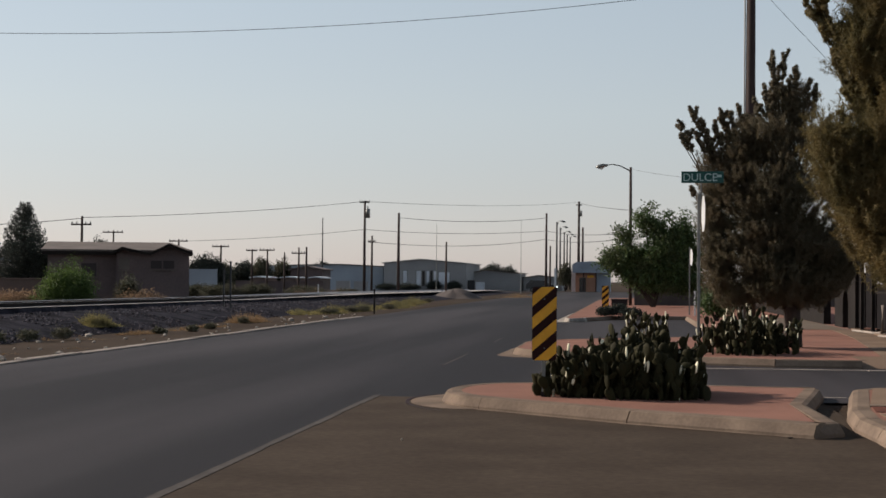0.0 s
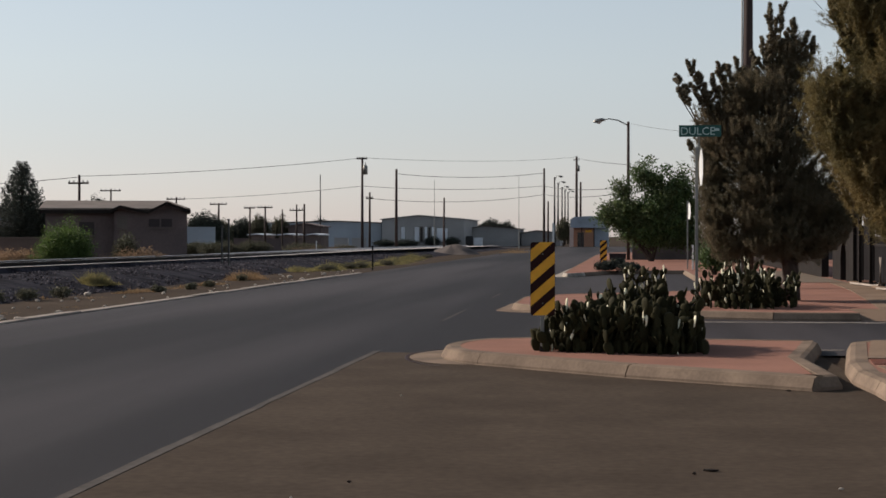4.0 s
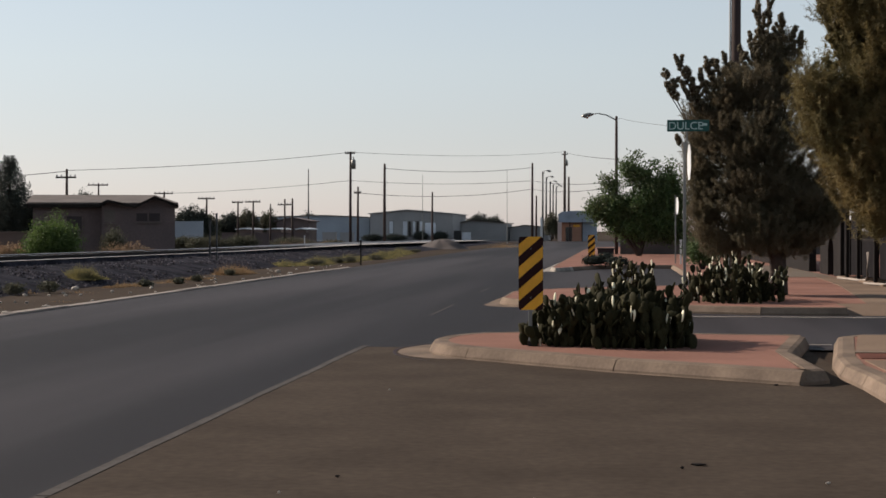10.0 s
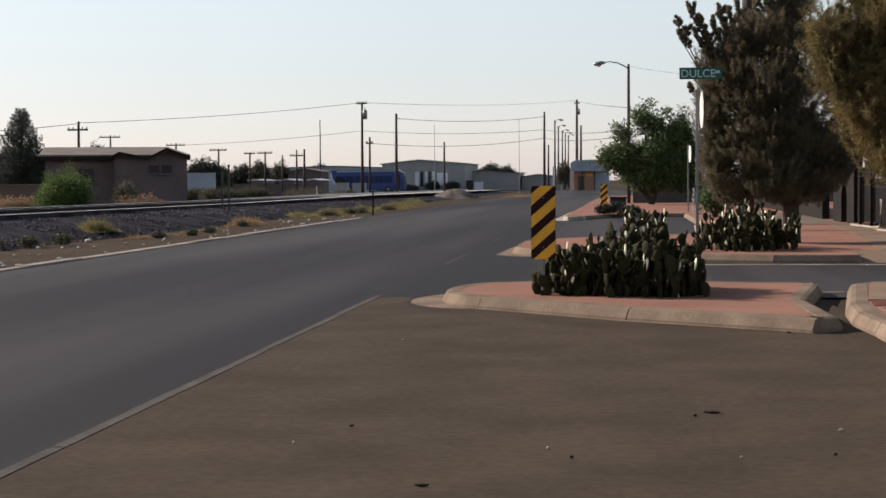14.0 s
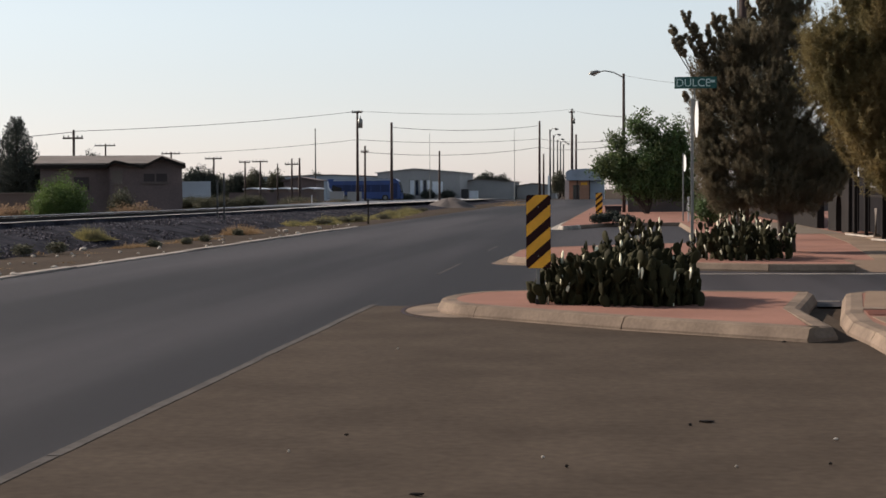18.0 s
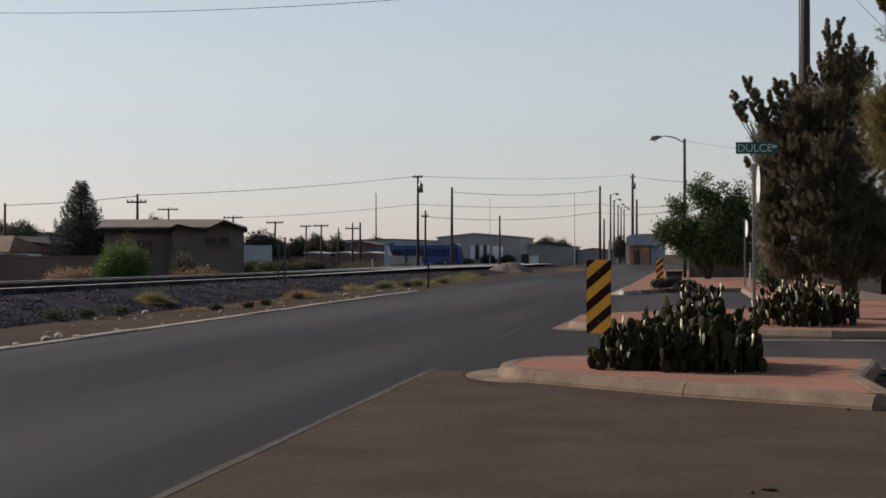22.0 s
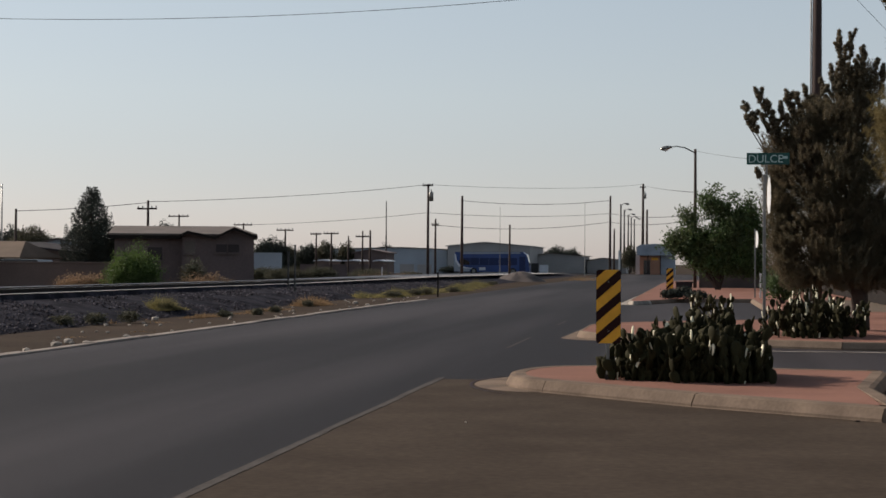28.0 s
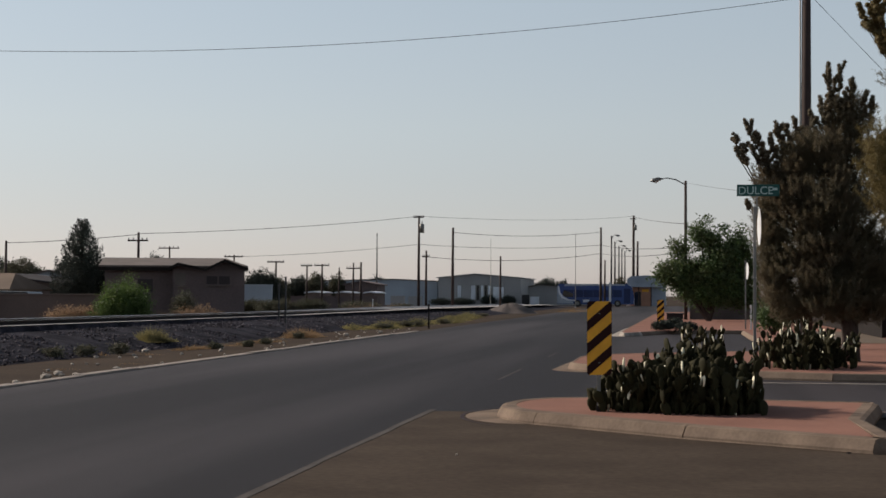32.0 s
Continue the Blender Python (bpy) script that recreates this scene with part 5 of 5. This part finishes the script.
def street_house():
    h = thing("shop_building", "small blue-grey building with a red-brown front", "building", (-5.2, 247.0, 0))
    part("wall", box(-2.9, 2.9, 0, 9, 0, 3.0), BLUEGREY, h)
    part("front_panel", box(-2.5, 0.75, -0.12, -0.001, 0, 2.9), BRICKISH, h, "red-brown front panel")
    out = [(-2.95, 2.95), (-3.0, 4.2), (-2.4, 4.6), (0.0, 4.75), (2.4, 4.6), (3.0, 4.2), (2.95, 2.95)]
    part("canopy", profile_body(out, -1.0, 9.2), BLUEGREY, h, "deep blue-grey fascia with rounded shoulders")
    part("post", box(-3.1, -2.5, -1.0, -0.7, 0, 2.95), PINKPOST, h, "pale pink corner pillar")
    for x in (-1.3, 0.6):
        part("post", box(x, x + 0.16, -0.95, -0.8, 0, 2.95), WOOD, h)
    part("doorway", box(-1.9, -0.9, -0.16, -0.125, 0, 2.2), DARKGLASS, h)
    part("sign_board", box(-0.7, 0.3, -0.16, -0.125, 2.2, 2.6), YELLOW, h, "small ochre sign board")


street_house()


def block_wall(name, label, x0, x1, y, h, material, t=0.25, y1=None):
    w = thing(name, label, "wall", (x0, y, 0))
    part("wall_body", box(0, x1 - x0, 0, t, 0, h), material, w)
    part("coping", box(-0.04, x1 - x0 + 0.04, -0.04, t + 0.04, h, h + 0.08, bevel=0.01), material, w)
    return w


block_wall("yard_wall", "brown block yard wall behind the railway", -70, -25.5, 72, 1.5, BLOCKWALL)
block_wall("low_wall", "low grey plastered wall behind the pavement", 0.55, 30, 98.6, 1.3, GREYSTONE)
block_wall("planter", "low dark brick planter box beside the lamp", -0.85, 0.15, 98.4, 0.45, SLATE, 1.2)
def tan_house():
    h = thing("house", "low house with a sunlit tan hipped roof", "house", (-49.3, 92.0, 0))
    part("wall", box(-8.6, 8.0, 0.3, 6.4, 0, 1.9), BLOCKWALL, h, "shaded brown wall")
    part("roof", slab(bmesh.new(), ((-9.0, 0.0, 1.85), (8.6, 0.0, 1.85), (7.5, 3.4, 2.88), (-9.0, 3.4, 2.88)), 0.10), TANWALL, h, "tan roof slope")
    part("roof", slab(bmesh.new(), ((-9.0, 3.4, 2.88), (7.5, 3.4, 2.88), (8.6, 6.8, 1.85), (-9.0, 6.8, 1.85)), 0.10), TANWALL, h, "tan roof slope")
    part("roof", slab(bmesh.new(), ((8.6, 0.0, 1.85), (8.6, 6.8, 1.85), (7.5, 3.41, 2.88), (7.5, 3.39, 2.88)), 0.10), TANWALL, h, "tan roof slope")


tan_house()
gable_block("house", "dark low house behind the conifer", "house", -56.5, -44.0, 112, 124, 2.1, 3.05, BLOCKWALL, SLATE, (), 0.3)
gable_block("shed", "small pale shed behind the dark roof", "shed", -53.4, -51.2, 126, 128, 3.2, 3.45, PALEWALL, ROOF)
gable_block("shed", "low brown shed beside the mobile homes", "shed", -39.6, -35.7, 185, 190, 2.75, 3.1, HOUSEWALL, HOUSEWALL)
block_wall("white_wall", "low whitish wall beside the brown house", -41.5, -38.6, 147, 2.45, PALEWALL)
block_wall("yard_fence", "low reddish brown yard wall in front of the mobile homes", -42.0, -32.4, 168, 1.35, HOUSEWALL)
for x0, x1 in ((-41.3, -39.7), (-37.9, -36.3), (-34.6, -33.5)):
    gable_block("mobile_home", "low mobile home with a pale roof", "house", x0, x1, 172, 178, 1.74, 1.82, BLOCKWALL, BUSWHITE, (), 0.5, 0.15)


def side_fence():
    """A plastered porch with an arch and dark panels along the right-hand pavement."""
    f = thing("porch", "grey plastered porch with an arch and dark panels", "porch", (7.05, 39, 0.15))
    def upright(outline, x0, x1):
        bm = bmesh.new()
        a = [bm.verts.new((x0, y, z)) for y, z in outline]
        b = [bm.verts.new((x1, y, z)) for y, z in outline]
        bm.faces.new(a)
        bm.faces.new(b[::-1])
        for k in range(len(outline)):
            bm.faces.new((a[k], b[k], b[(k + 1) % len(outline)], a[(k + 1) % len(outline)]))
        bmesh.ops.recalc_face_normals(bm, faces=bm.faces)
        return bm
    arch_ = [(13.2 - 0.65 * math.cos(math.pi * k / 8), 0.75 + 0.5 * math.sin(math.pi * k / 8)) for k in range(9)]
    part("arched_wall", upright([(11.0, 0), (12.55, 0)] + arch_ + [(13.85, 0), (15.8, 0), (15.8, 2.1), (11.0, 2.1)], 0.0, 0.25), SHADEPLASTER, f, "grey plastered wall with an arched opening")
    part("beam", box(-0.05, 0.3, 0.4, 15.9, 2.1, 2.45, bevel=0.02), SHADEPLASTER, f)
    # dark material stands for the shade inside the porch
    part("back_wall", box(3.2, 3.4, 0.4, 15.9, 0, 2.4), FENCEWOOD, f, "back wall coloured dark for recess shade")
    part("porch_roof", box(-0.1, 3.5, 0.3, 16.0, 2.45, 2.6), FENCEWOOD, f)
    part("floor_edge", box(-0.12, 0.12, 2.6, 11.0, 0.0, 0.05, bevel=0.01), TANWALK, f, "pale concrete floor edge")
    for y in (1.2, 4.5, 7.5, 9.6):
        part("post", box(-0.04, 0.06, y - 0.05, y + 0.05, 0.05, 2.1, bevel=0.01), SHADEPLASTER, f, "thin grey post")
    for y0, y1, z0, z1 in ((0.6, 4.4, 0.15, 1.9), (4.7, 7.4, 0.15, 1.15), (7.65, 9.5, 0.15, 1.9), (9.75, 10.9, 0.1, 1.7)):
        # near-black panel colour carries the porch shade
        p_ = part("panel", box(0.1, 0.14, y0, y1, z0, z1), SHADEPANEL, f, "panel coloured near-black for porch shade")
        part("panel_rail", box(0.08, 0.16, y0, y1, z1 + 0.002, z1 + 0.06), SHADEPLASTER, p_)
    for ya, yb, top_ in ((5.9, 9.0, 0.85), (2.3, 4.1, 1.1)):
        part("hand_rail", tube([(-0.35, yb, 0.05), (-0.1, ya + 0.6, 0.05), (0.0, ya + 0.12, 0.07), (0.02, ya, 0.2), (0.02, ya, top_)], 0.035, 6), RIBBON, f, "pale curved metal rail", True)
    # same shade-darkened plaster along the boundary wall
    w = thing("boundary_wall", "boundary wall along the pavement, shade in its grey colour", "wall", (6.95, 57, 0.15))
    part("wall_body", box(0, 0.25, 0, 41, 0, 1.3), SHADEPLASTER, w)
    part("coping", box(-0.05, 0.3, -0.05, 41, 1.3, 1.38, bevel=0.01), SHADEPLASTER, w)


side_fence()


# ---- loose things on the verge ----
def mound():
    bm = bmesh.new()
    rng = random.Random(2)
    n, m = 40, 14
    rings = []
    for j in range(m + 1):
        u = j / m
        ring_ = []
        for i in range(n):
            a = 2 * math.pi * i / n
            r = u * (1 + 0.15 * noise.noise((math.cos(a) * 2, math.sin(a) * 2, 0)))
            z = 1.05 * (1 - u * u) ** 1.5 * (0.8 + 0.35 * math.cos(a - 0.6) * u) + 0.10 * noise.noise((a * 3, u * 6, 1)) * (1 - u)
            ring_.append(bm.verts.new((2.6 * r * math.cos(a), 2.6 * r * math.sin(a), z - 0.04 * (j == m))))
        rings.append(ring_)
    for r0, r1 in zip(rings, rings[1:]):
        for i in range(n):
            bm.faces.new((r0[i], r1[i], r1[(i + 1) % n], r0[(i + 1) % n]))
    bmesh.ops.remove_doubles(bm, verts=bm.verts, dist=0.001)
    ob = part("gravel_mound", bm, GRAVEL, smooth=True)
    ob.location = (-15.35, 142, 0)
    tagged(ob, "heap of brownish grey gravel on the verge", "gravel heap")


mound()


def weeds(name, label, at, size, material, seed, blades=900, height=0.35):
    """Tussocks of fine blades scattered over an oval, tallest in the middle."""
    rng = random.Random(seed)
    V, F = [], []
    for _ in range(max(3, blades // 14)):
        a, r = rng.uniform(0, 6.283), rng.random() ** 0.6
        cx, cy = size[0] * r * math.cos(a), size[1] * r * math.sin(a)
        if noise.noise((cx * 1.6 + seed * 3, cy * 0.9, 5)) < -0.15 and r > 0.35:
            continue
        k = 0.75 + 0.9 * noise.noise((cx * 2.0 + seed, cy * 1.2, 0))
        h0 = max(0.05, height * (1 - 0.75 * r * r) * k)
        spread = max(0.05, min(size) * 0.28, h0 * 0.5)
        for _k in range(42):
            x, y = rng.gauss(0, spread), rng.gauss(0, spread)
            lean = Vector((x * 2.2 / max(0.1, spread * 2) + rng.gauss(0, 0.3), y * 2.2 / max(0.1, spread * 2) + rng.gauss(0, 0.3), 1.5)).normalized()
            s = Vector((rng.gauss(0, 1), rng.gauss(0, 1), 0)).normalized() * rng.uniform(0.006, 0.014)
            h = h0 * rng.uniform(0.45, 1.1) * math.exp(-(x * x + y * y) / (3 * spread * spread))
            p = Vector((cx + x, cy + y, -0.02))
            i = len(V)
            V += [p - s, p + s, p + lean * h]
            F.append((i, i + 1, i + 2))
    ob = soup(V, F, name, material)
    ob.location = at
    return tagged(ob, label, "grass", kind="stuff")


weeds("dry_grass", "patch of pale dry grass beside the railway bank", (-15.75, 46.2, 0.16), (0.5, 0.8), YELLOWGRASS, 1, 3600, 0.62)
weeds("dry_grass", "dry orange-tan grass on the verge", (-13.9, 51.0, 0.0), (0.5, 3.6), DRYGRASS, 2, 500, 0.2)
for k_, (x_, y_, a_, b_, h_) in enumerate(((-15.0, 72.5, 0.7, 1.8, 0.42), (-14.2, 74.5, 0.8, 2.2, 0.46), (-14.6, 79.0, 0.9, 2.6, 0.52), (-14.0, 81.0, 0.8, 2.6, 0.44), (-14.3, 86.0, 0.9, 3.0, 0.52), (-13.5, 91.0, 0.8, 3.0, 0.48), (-14.0, 97.0, 0.9, 3.6, 0.56), (-14.5, 105.0, 0.9, 4.0, 0.62), (-15.0, 112.0, 0.8, 3.6, 0.62))):
    weeds("weed_patch", "low mat of yellow-green weeds along the foot of the bank", (x_, y_, 0.0), (a_, b_), YELLOWGRASS, 30 + k_, 1900, h_)
for k_, (x_, y_) in enumerate(((-13.9, 73.6), (-13.4, 80.2), (-13.7, 78.8), (-13.2, 88.0), (-14.5, 116.5))):
    broadleaf("shrub", "dark low weed at the edge of the yellow-green mat", (x_, y_, 0.0), 0.24, [(0, 0, 0.12, 0.5, 0.6, 0.10, 1)], GREYLEAF, 240 + k_, 130, 0.04, 0.012, 0.06, 2)
weeds("dry_grass", "dry grass in front of the yard wall", (-22.4, 70.0, 0.0), (1.6, 1.2), DRYGRASS, 4, 5000, 1.2)
weeds("dry_grass", "dry grass in front of the yard wall", (-27.9, 70.5, 0.0), (2.0, 0.9), DRYGRASS, 5, 5000, 1.1)
weeds("dry_grass", "pale tan grass beyond the railway bed", (-23.6, 116.0, 0.0), (1.2, 9.0), TANBRUSH, 11, 7000, 1.15)
weeds("dry_grass", "pale tan grass beyond the railway bed", (-24.2, 134.0, 0.0), (1.2, 9.0), TANBRUSH, 12, 5000, 1.1)
weeds("dry_grass", "thin dry grass along the road edge", (-13.2, 38.0, 0.0), (0.9, 7.0), DRYGRASS, 6, 40, 0.13)
weeds("dry_grass", "pale dry grass beyond the crossing", (-10.5, 156.0, 0.0), (1.4, 9.0), DRYGRASS, 7, 900, 0.6)

weeds("dry_grass", "sunlit orange dry grass on the verge", (-14.2, 58.6, 0.0), (0.6, 2.0), DRYGRASS, 8, 1300, 0.62)
weeds("dry_grass", "sunlit dry grass at the foot of the bank", (-14.0, 44.8, 0.0), (0.45, 1.6), DRYGRASS, 9, 420, 0.2)
weeds("dry_grass", "sparse dry grass at the foot of the bank", (-15.0, 38.0, 0.0), (0.5, 5.0), DRYGRASS, 10, 60, 0.2)
for k_, (x_, y_, w_, h_) in enumerate(((-15.3, 37.2, 0.33, 0.26), (-15.0, 38.6, 0.32, 0.26), (-14.6, 40.0, 0.3, 0.3), (-15.6, 33.0, 0.4, 0.25), (-13.6, 45.2, 0.16, 0.12), (-13.2, 47.4, 0.16, 0.12), (-13.3, 49.9, 0.18, 0.12), (-13.9, 56.8, 0.22, 0.16))):
    broadleaf("shrub", "small dark weed at the foot of the bank", (x_, y_, 0.0), h_, [(0, 0, h_ * 0.5, w_, w_, h_ * 0.5, 1)], GREYLEAF, 200 + k_, 120, 0.035, 0.012, 0.05, 2)


def stone_mesh(seed):
    rng = random.Random(seed)
    bm = bmesh.new()
    bmesh.ops.create_icosphere(bm, subdivisions=1, radius=1.0)
    for v in bm.verts:
        v.co *= rng.uniform(0.75, 1.15)
        v.co.z *= 0.65
    me = bpy.data.meshes.new("stone")
    bm.to_mesh(me)
    bm.free()
    me.materials.append(STONE)
    return me


def stones():
    kinds = [stone_mesh(k) for k in range(4)]
    rng = random.Random(17)
    spots = [(-11.85, 28.5, 0.13), (-12.2, 29.9, 0.11), (-11.75, 26.9, 0.08), (-11.7, 29.6, 0.09), (-11.75, 32.0, 0.1), (-14.7, 42.3, 0.12), (-13.7, 46.1, 0.14), (-13.0, 61.0, 0.13), (-11.9, 58.0, 0.12), (-12.6, 66.0, 0.12)]
    spots += [(rng.uniform(-14.6, -11.8), rng.uniform(25, 75), rng.uniform(0.03, 0.07)) for _ in range(60)]
    for x, y, r in spots:
        ob = new("stone", rng.choice(kinds))
        ob.matrix_basis = pose(x, y, r * 0.35 - 0.03, 0, 0, rng.uniform(0, 360)) @ Matrix.Diagonal((r, r, r, 1))
        tagged(ob, "pale stone lying on the dirt verge", "stone", "verge stones")
    # grit and bits of bark on the parking bay
    for x, y, a, b in ((-1.76, 10.07, 0.018, 0.012), (0.59, 10.82, 0.062, 0.026), (0.47, 10.66, 0.015, 0.012), (-1.05, 8.11, 0.045, 0.012), (1.68, 16.5, 0.03, 0.025), (-0.3, 9.0, 0.012, 0.01), (1.2, 9.2, 0.012, 0.01), (-1.6, 20.0, 0.018, 0.018), (0.66, 9.07, 0.012, 0.008), (-0.45, 9.3, 0.012, 0.008), (-2.2, 15.6, 0.012, 0.008), (1.35, 10.1, 0.02, 0.008), (-2.0, 9.4, 0.01, 0.008)):
        bm = bmesh.new()
        bmesh.ops.create_icosphere(bm, subdivisions=1, radius=1.0)
        for v in bm.verts:
            v.co = Vector((v.co.x * a, v.co.y * b, (v.co.z + 0.8) * 0.010)) * rng.uniform(0.9, 1.1)
        ob = part("debris", bm, STONE if b < 0.009 else FENCEWOOD)
        ob.location = (x, y, 0.002)
        tagged(ob, "small pale grit on the asphalt" if b < 0.009 else "small dark scrap lying on the asphalt", "debris", "scraps on the bay")


stones()


def small_posts():
    for x, y, h, m, label in ((-11.95, 75.0, 1.1, RUST, "thin rusty marker post on the verge"), (-16.9, 66.7, 2.3, DARKMETAL, "dark signal post beside the railway"), (-17.4, 67.5, 2.0, DARKMETAL, "dark signal post beside the railway"),
                              (-9.45, 215, 3.4, WHITE, "tall white post beside the crossing"), (-23.5, 120, 1.2, WHITE, "white marker post behind the railway"), (3.0, 69.5, 1.0, WHITE, "short white bollard on the pavement")):
        p = thing("marker_post", label, "post", (x, y, 0.15 if x > 0 else 0.0))
        k = 0.035 if h < 3 else 0.14
        part("shaft", box(-k, k, -k, k, -0.05, h, bevel=0.006), m, p)
        part("cap", box(-0.05, 0.05, -0.05, 0.05, h, h + 0.06, bevel=0.01), m, p)
    for x, y, w, h, m, label in ((-22.6, 247, 1.35, 1.35, BUSWHITE, "white utility cabinet beside the crossing"), (-24.3, 247.5, 1.6, 1.6, DARKMETAL, "dark utility cabinet beside the crossing"),
                                 (-38.6, 215, 1.9, 1.4, HALLWALL, "low grey utility cabinet behind the railway"), (-36.2, 215.4, 1.9, 1.35, HALLWALL, "low grey utility cabinet behind the railway")):
        c = thing("utility_cabinet", label, "cabinet", (x, y, 0))
        part("body", box(-w / 2, w / 2, -0.3, 0.3, 0, h, bevel=0.02), m, c)
        part("lid", box(-w / 2 - 0.04, w / 2 + 0.04, -0.34, 0.34, h, h + 0.06, bevel=0.01), m, c)
        part("door", box(-w / 2 + 0.1, w / 2 - 0.1, -0.325, -0.302, 0.1, h - 0.1), m, c)


small_posts()
rails()


# ---- traffic ----
def wheel(parent, x, y, r=0.48, w=0.28):
    wh = part("wheel", tube([(0, -w / 2, 0), (0, w / 2, 0)], r, 18), TYRE, parent, "black tyre")
    wh.location = (x, y, r)
    part("rim", tube([(0, -w / 2 - 0.015, 0), (0, w / 2 + 0.015, 0)], r * 0.55, 12), GALV, wh, "grey metal rim")
    return wh


def make_bus():
    """A city bus whose rear bumper is the origin and that drives along +x."""
    b = thing("bus", "blue and white city bus with dark windows", "bus", (-42.4, 228, 0))
    L, W, H = 10.9, 2.55, 3.25
    out = [(0.0, 0.4), (0.0, 2.9), (0.25, H), (L - 0.9, H), (L - 0.35, 2.9), (L, 1.7), (L, 0.35)]
    body = part("body", profile_body(out, -W / 2, W / 2), BUSBLUE, b, "blue body")
    y0, y1 = -W / 2 - 0.012, -W / 2 - 0.002
    part("swoosh", profile_body([(0.05, 2.95), (0.28, 2.95), (0.45, 2.0), (0.9, 1.4), (1.7, 1.05), (2.9, 0.92), (2.9, 0.75), (1.5, 0.86), (0.62, 1.2), (0.2, 1.9)], y0, y1), BUSWHITE, b, "white swept stripe on the rear")
    part("rear_panel", profile_body([(0.02, 0.45), (0.02, 2.9), (0.04, 2.9), (0.19, 1.9), (0.6, 1.18), (1.5, 0.84), (2.3, 0.74), (2.3, 0.45)], y0, y1), PALEWALL, b, "pale grey-blue rear corner")
    part("side_badge", profile_body([(3.7, 0.62), (3.7, 1.02), (4.6, 1.02), (4.6, 0.62)], y0, y1), BUSWHITE, b, "white side badge")
    for x0, x1 in ((1.0, 2.3), (2.36, 3.7), (3.76, 5.1), (5.16, 6.5), (6.56, 7.9), (7.96, 9.2)):
        part("window", profile_body([(x0, 1.35), (x0, 2.4), (x1, 2.4), (x1, 1.35)], -W / 2 - 0.02, -W / 2 - 0.003), BUSGLASS, b, "dark side window")
    part("roof_stripe", profile_body([(1.0, 2.95), (1.1, 3.2), (9.6, 3.2), (9.7, 3.02)], -W / 2 - 0.014, -W / 2 - 0.002), PALEWALL, b, "pale grey roof stripe")
    part("rear_window", profile_body([(0.75, 1.75), (0.9, 2.35), (1.0, 2.35), (2.3, 1.9), (2.3, 1.35), (1.0, 1.45)], -W / 2 - 0.024, -W / 2 - 0.021), DARKGLASS, b, "dark rear side window")
    part("door", profile_body([(9.5, 0.5), (9.5, 2.6), (10.4, 2.6), (10.4, 0.5)], -W / 2 - 0.02, -W / 2 - 0.003), BUSGLASS, b, "glazed door")
    part("windscreen", profile_body([(L - 0.33, 2.86), (L + 0.02, 1.70), (L + 0.02, 1.30), (L - 0.01, 1.30), (L - 0.02, 1.68), (L - 0.37, 2.86)], -1.1, 1.1), DARKGLASS, b)
    ws = [wheel(b, 2.9, -1.15), wheel(b, 2.9, 1.15), wheel(b, 8.6, -1.15), wheel(b, 8.6, 1.15)]
    return b


def make_suv(label, at, rz, paint=None, lit=True):
    """A dark sport utility car, front at the origin, that drives along -x."""
    c = thing("car", label, "car", at, rz)
    W = 1.85
    out = [(0.0, 0.45), (0.05, 0.95), (1.1, 1.08), (1.75, 1.68), (3.9, 1.72), (4.5, 1.15), (4.6, 0.5)]
    part("body", profile_body(out, -W / 2, W / 2), paint or CARPAINT, c, "" if paint else "dark painted body")
    for x0, x1, xa in ((1.55, 2.5, 1.85), (2.6, 3.5, 2.6), (3.6, 4.15, 3.6)):
        part("window", profile_body([(x0, 1.12), (xa, 1.6), (min(x1, 3.85), 1.62), (x1, 1.12)], -W / 2 - 0.012, -W / 2 - 0.002), DARKGLASS, c)
    for y in (-0.65, 0.65):
        part("headlight", box(-0.03, 0.34, y - 0.28 if y < 0 else y - 0.12, y + 0.12 if y < 0 else y + 0.28, 0.68, 0.90, bevel=0.02), HEAD if lit else LAMPGLASS, c, "lit headlight" if lit else "")
    for y in (-0.65, 0.65):
        part("taillight", box(4.5, 4.62, y - 0.12, y + 0.12, 0.8, 1.0), BRICKISH, c)
    for x in (0.9, 3.6):
        for y in (-0.85, 0.85):
            wheel(c, x, y, 0.36, 0.22)
    return c


bus = make_bus()
suv = make_suv("dark sport utility car with lit headlights", (-17, 240, 0), 0)
make_suv("dark parked car behind the yard wall", (-31.2, 77.5, 0), 180, None, False)
make_suv("red-brown parked car behind the yard wall", (-36.0, 78.5, 0), 180, BRICKISH, False)
# glowing headlights here stand in for a glint on the bodywork
sedan = make_suv("dark car with a glowing glint crossing the street", (-14, 234, 0), 180)


def motions():
    xs = [(0.0, -120.0), (6.0, -100.0), (12.6, -50.0), (13.0, -46.6), (13.5, -43.4), (14.2, -42.45), (15.5, -42.35), (24.0, -42.1), (24.5, -41.75), (25.0, -41.2), (25.5, -40.4), (26.5, -38.4),
          (27.5, -35.7), (28.0, -33.8), (28.5, -32.0), (29.0, -30.2), (29.5, -28.2), (30.5, -24.3), (31.0, -22.2), (32.0, -17.5)]
    walk(bus, [(t, pose(x, 228, 0)) for t, x in xs])
    walk(suv, [(t, pose(x, 240, 0)) for t, x in ((0.0, 70.0), (6.5, -17.0), (7.0, -22.9), (8.0, -34.3), (8.4, -39.0), (15.5, -120.0), (32.0, -125.0))])
    walk(sedan, [(t, pose(x, 234, 0, 0, 0, 180)) for t, x in ((0.0, -10.0), (0.4, -5.7), (5.5, 55.0), (32.0, 56.0))])


motions()
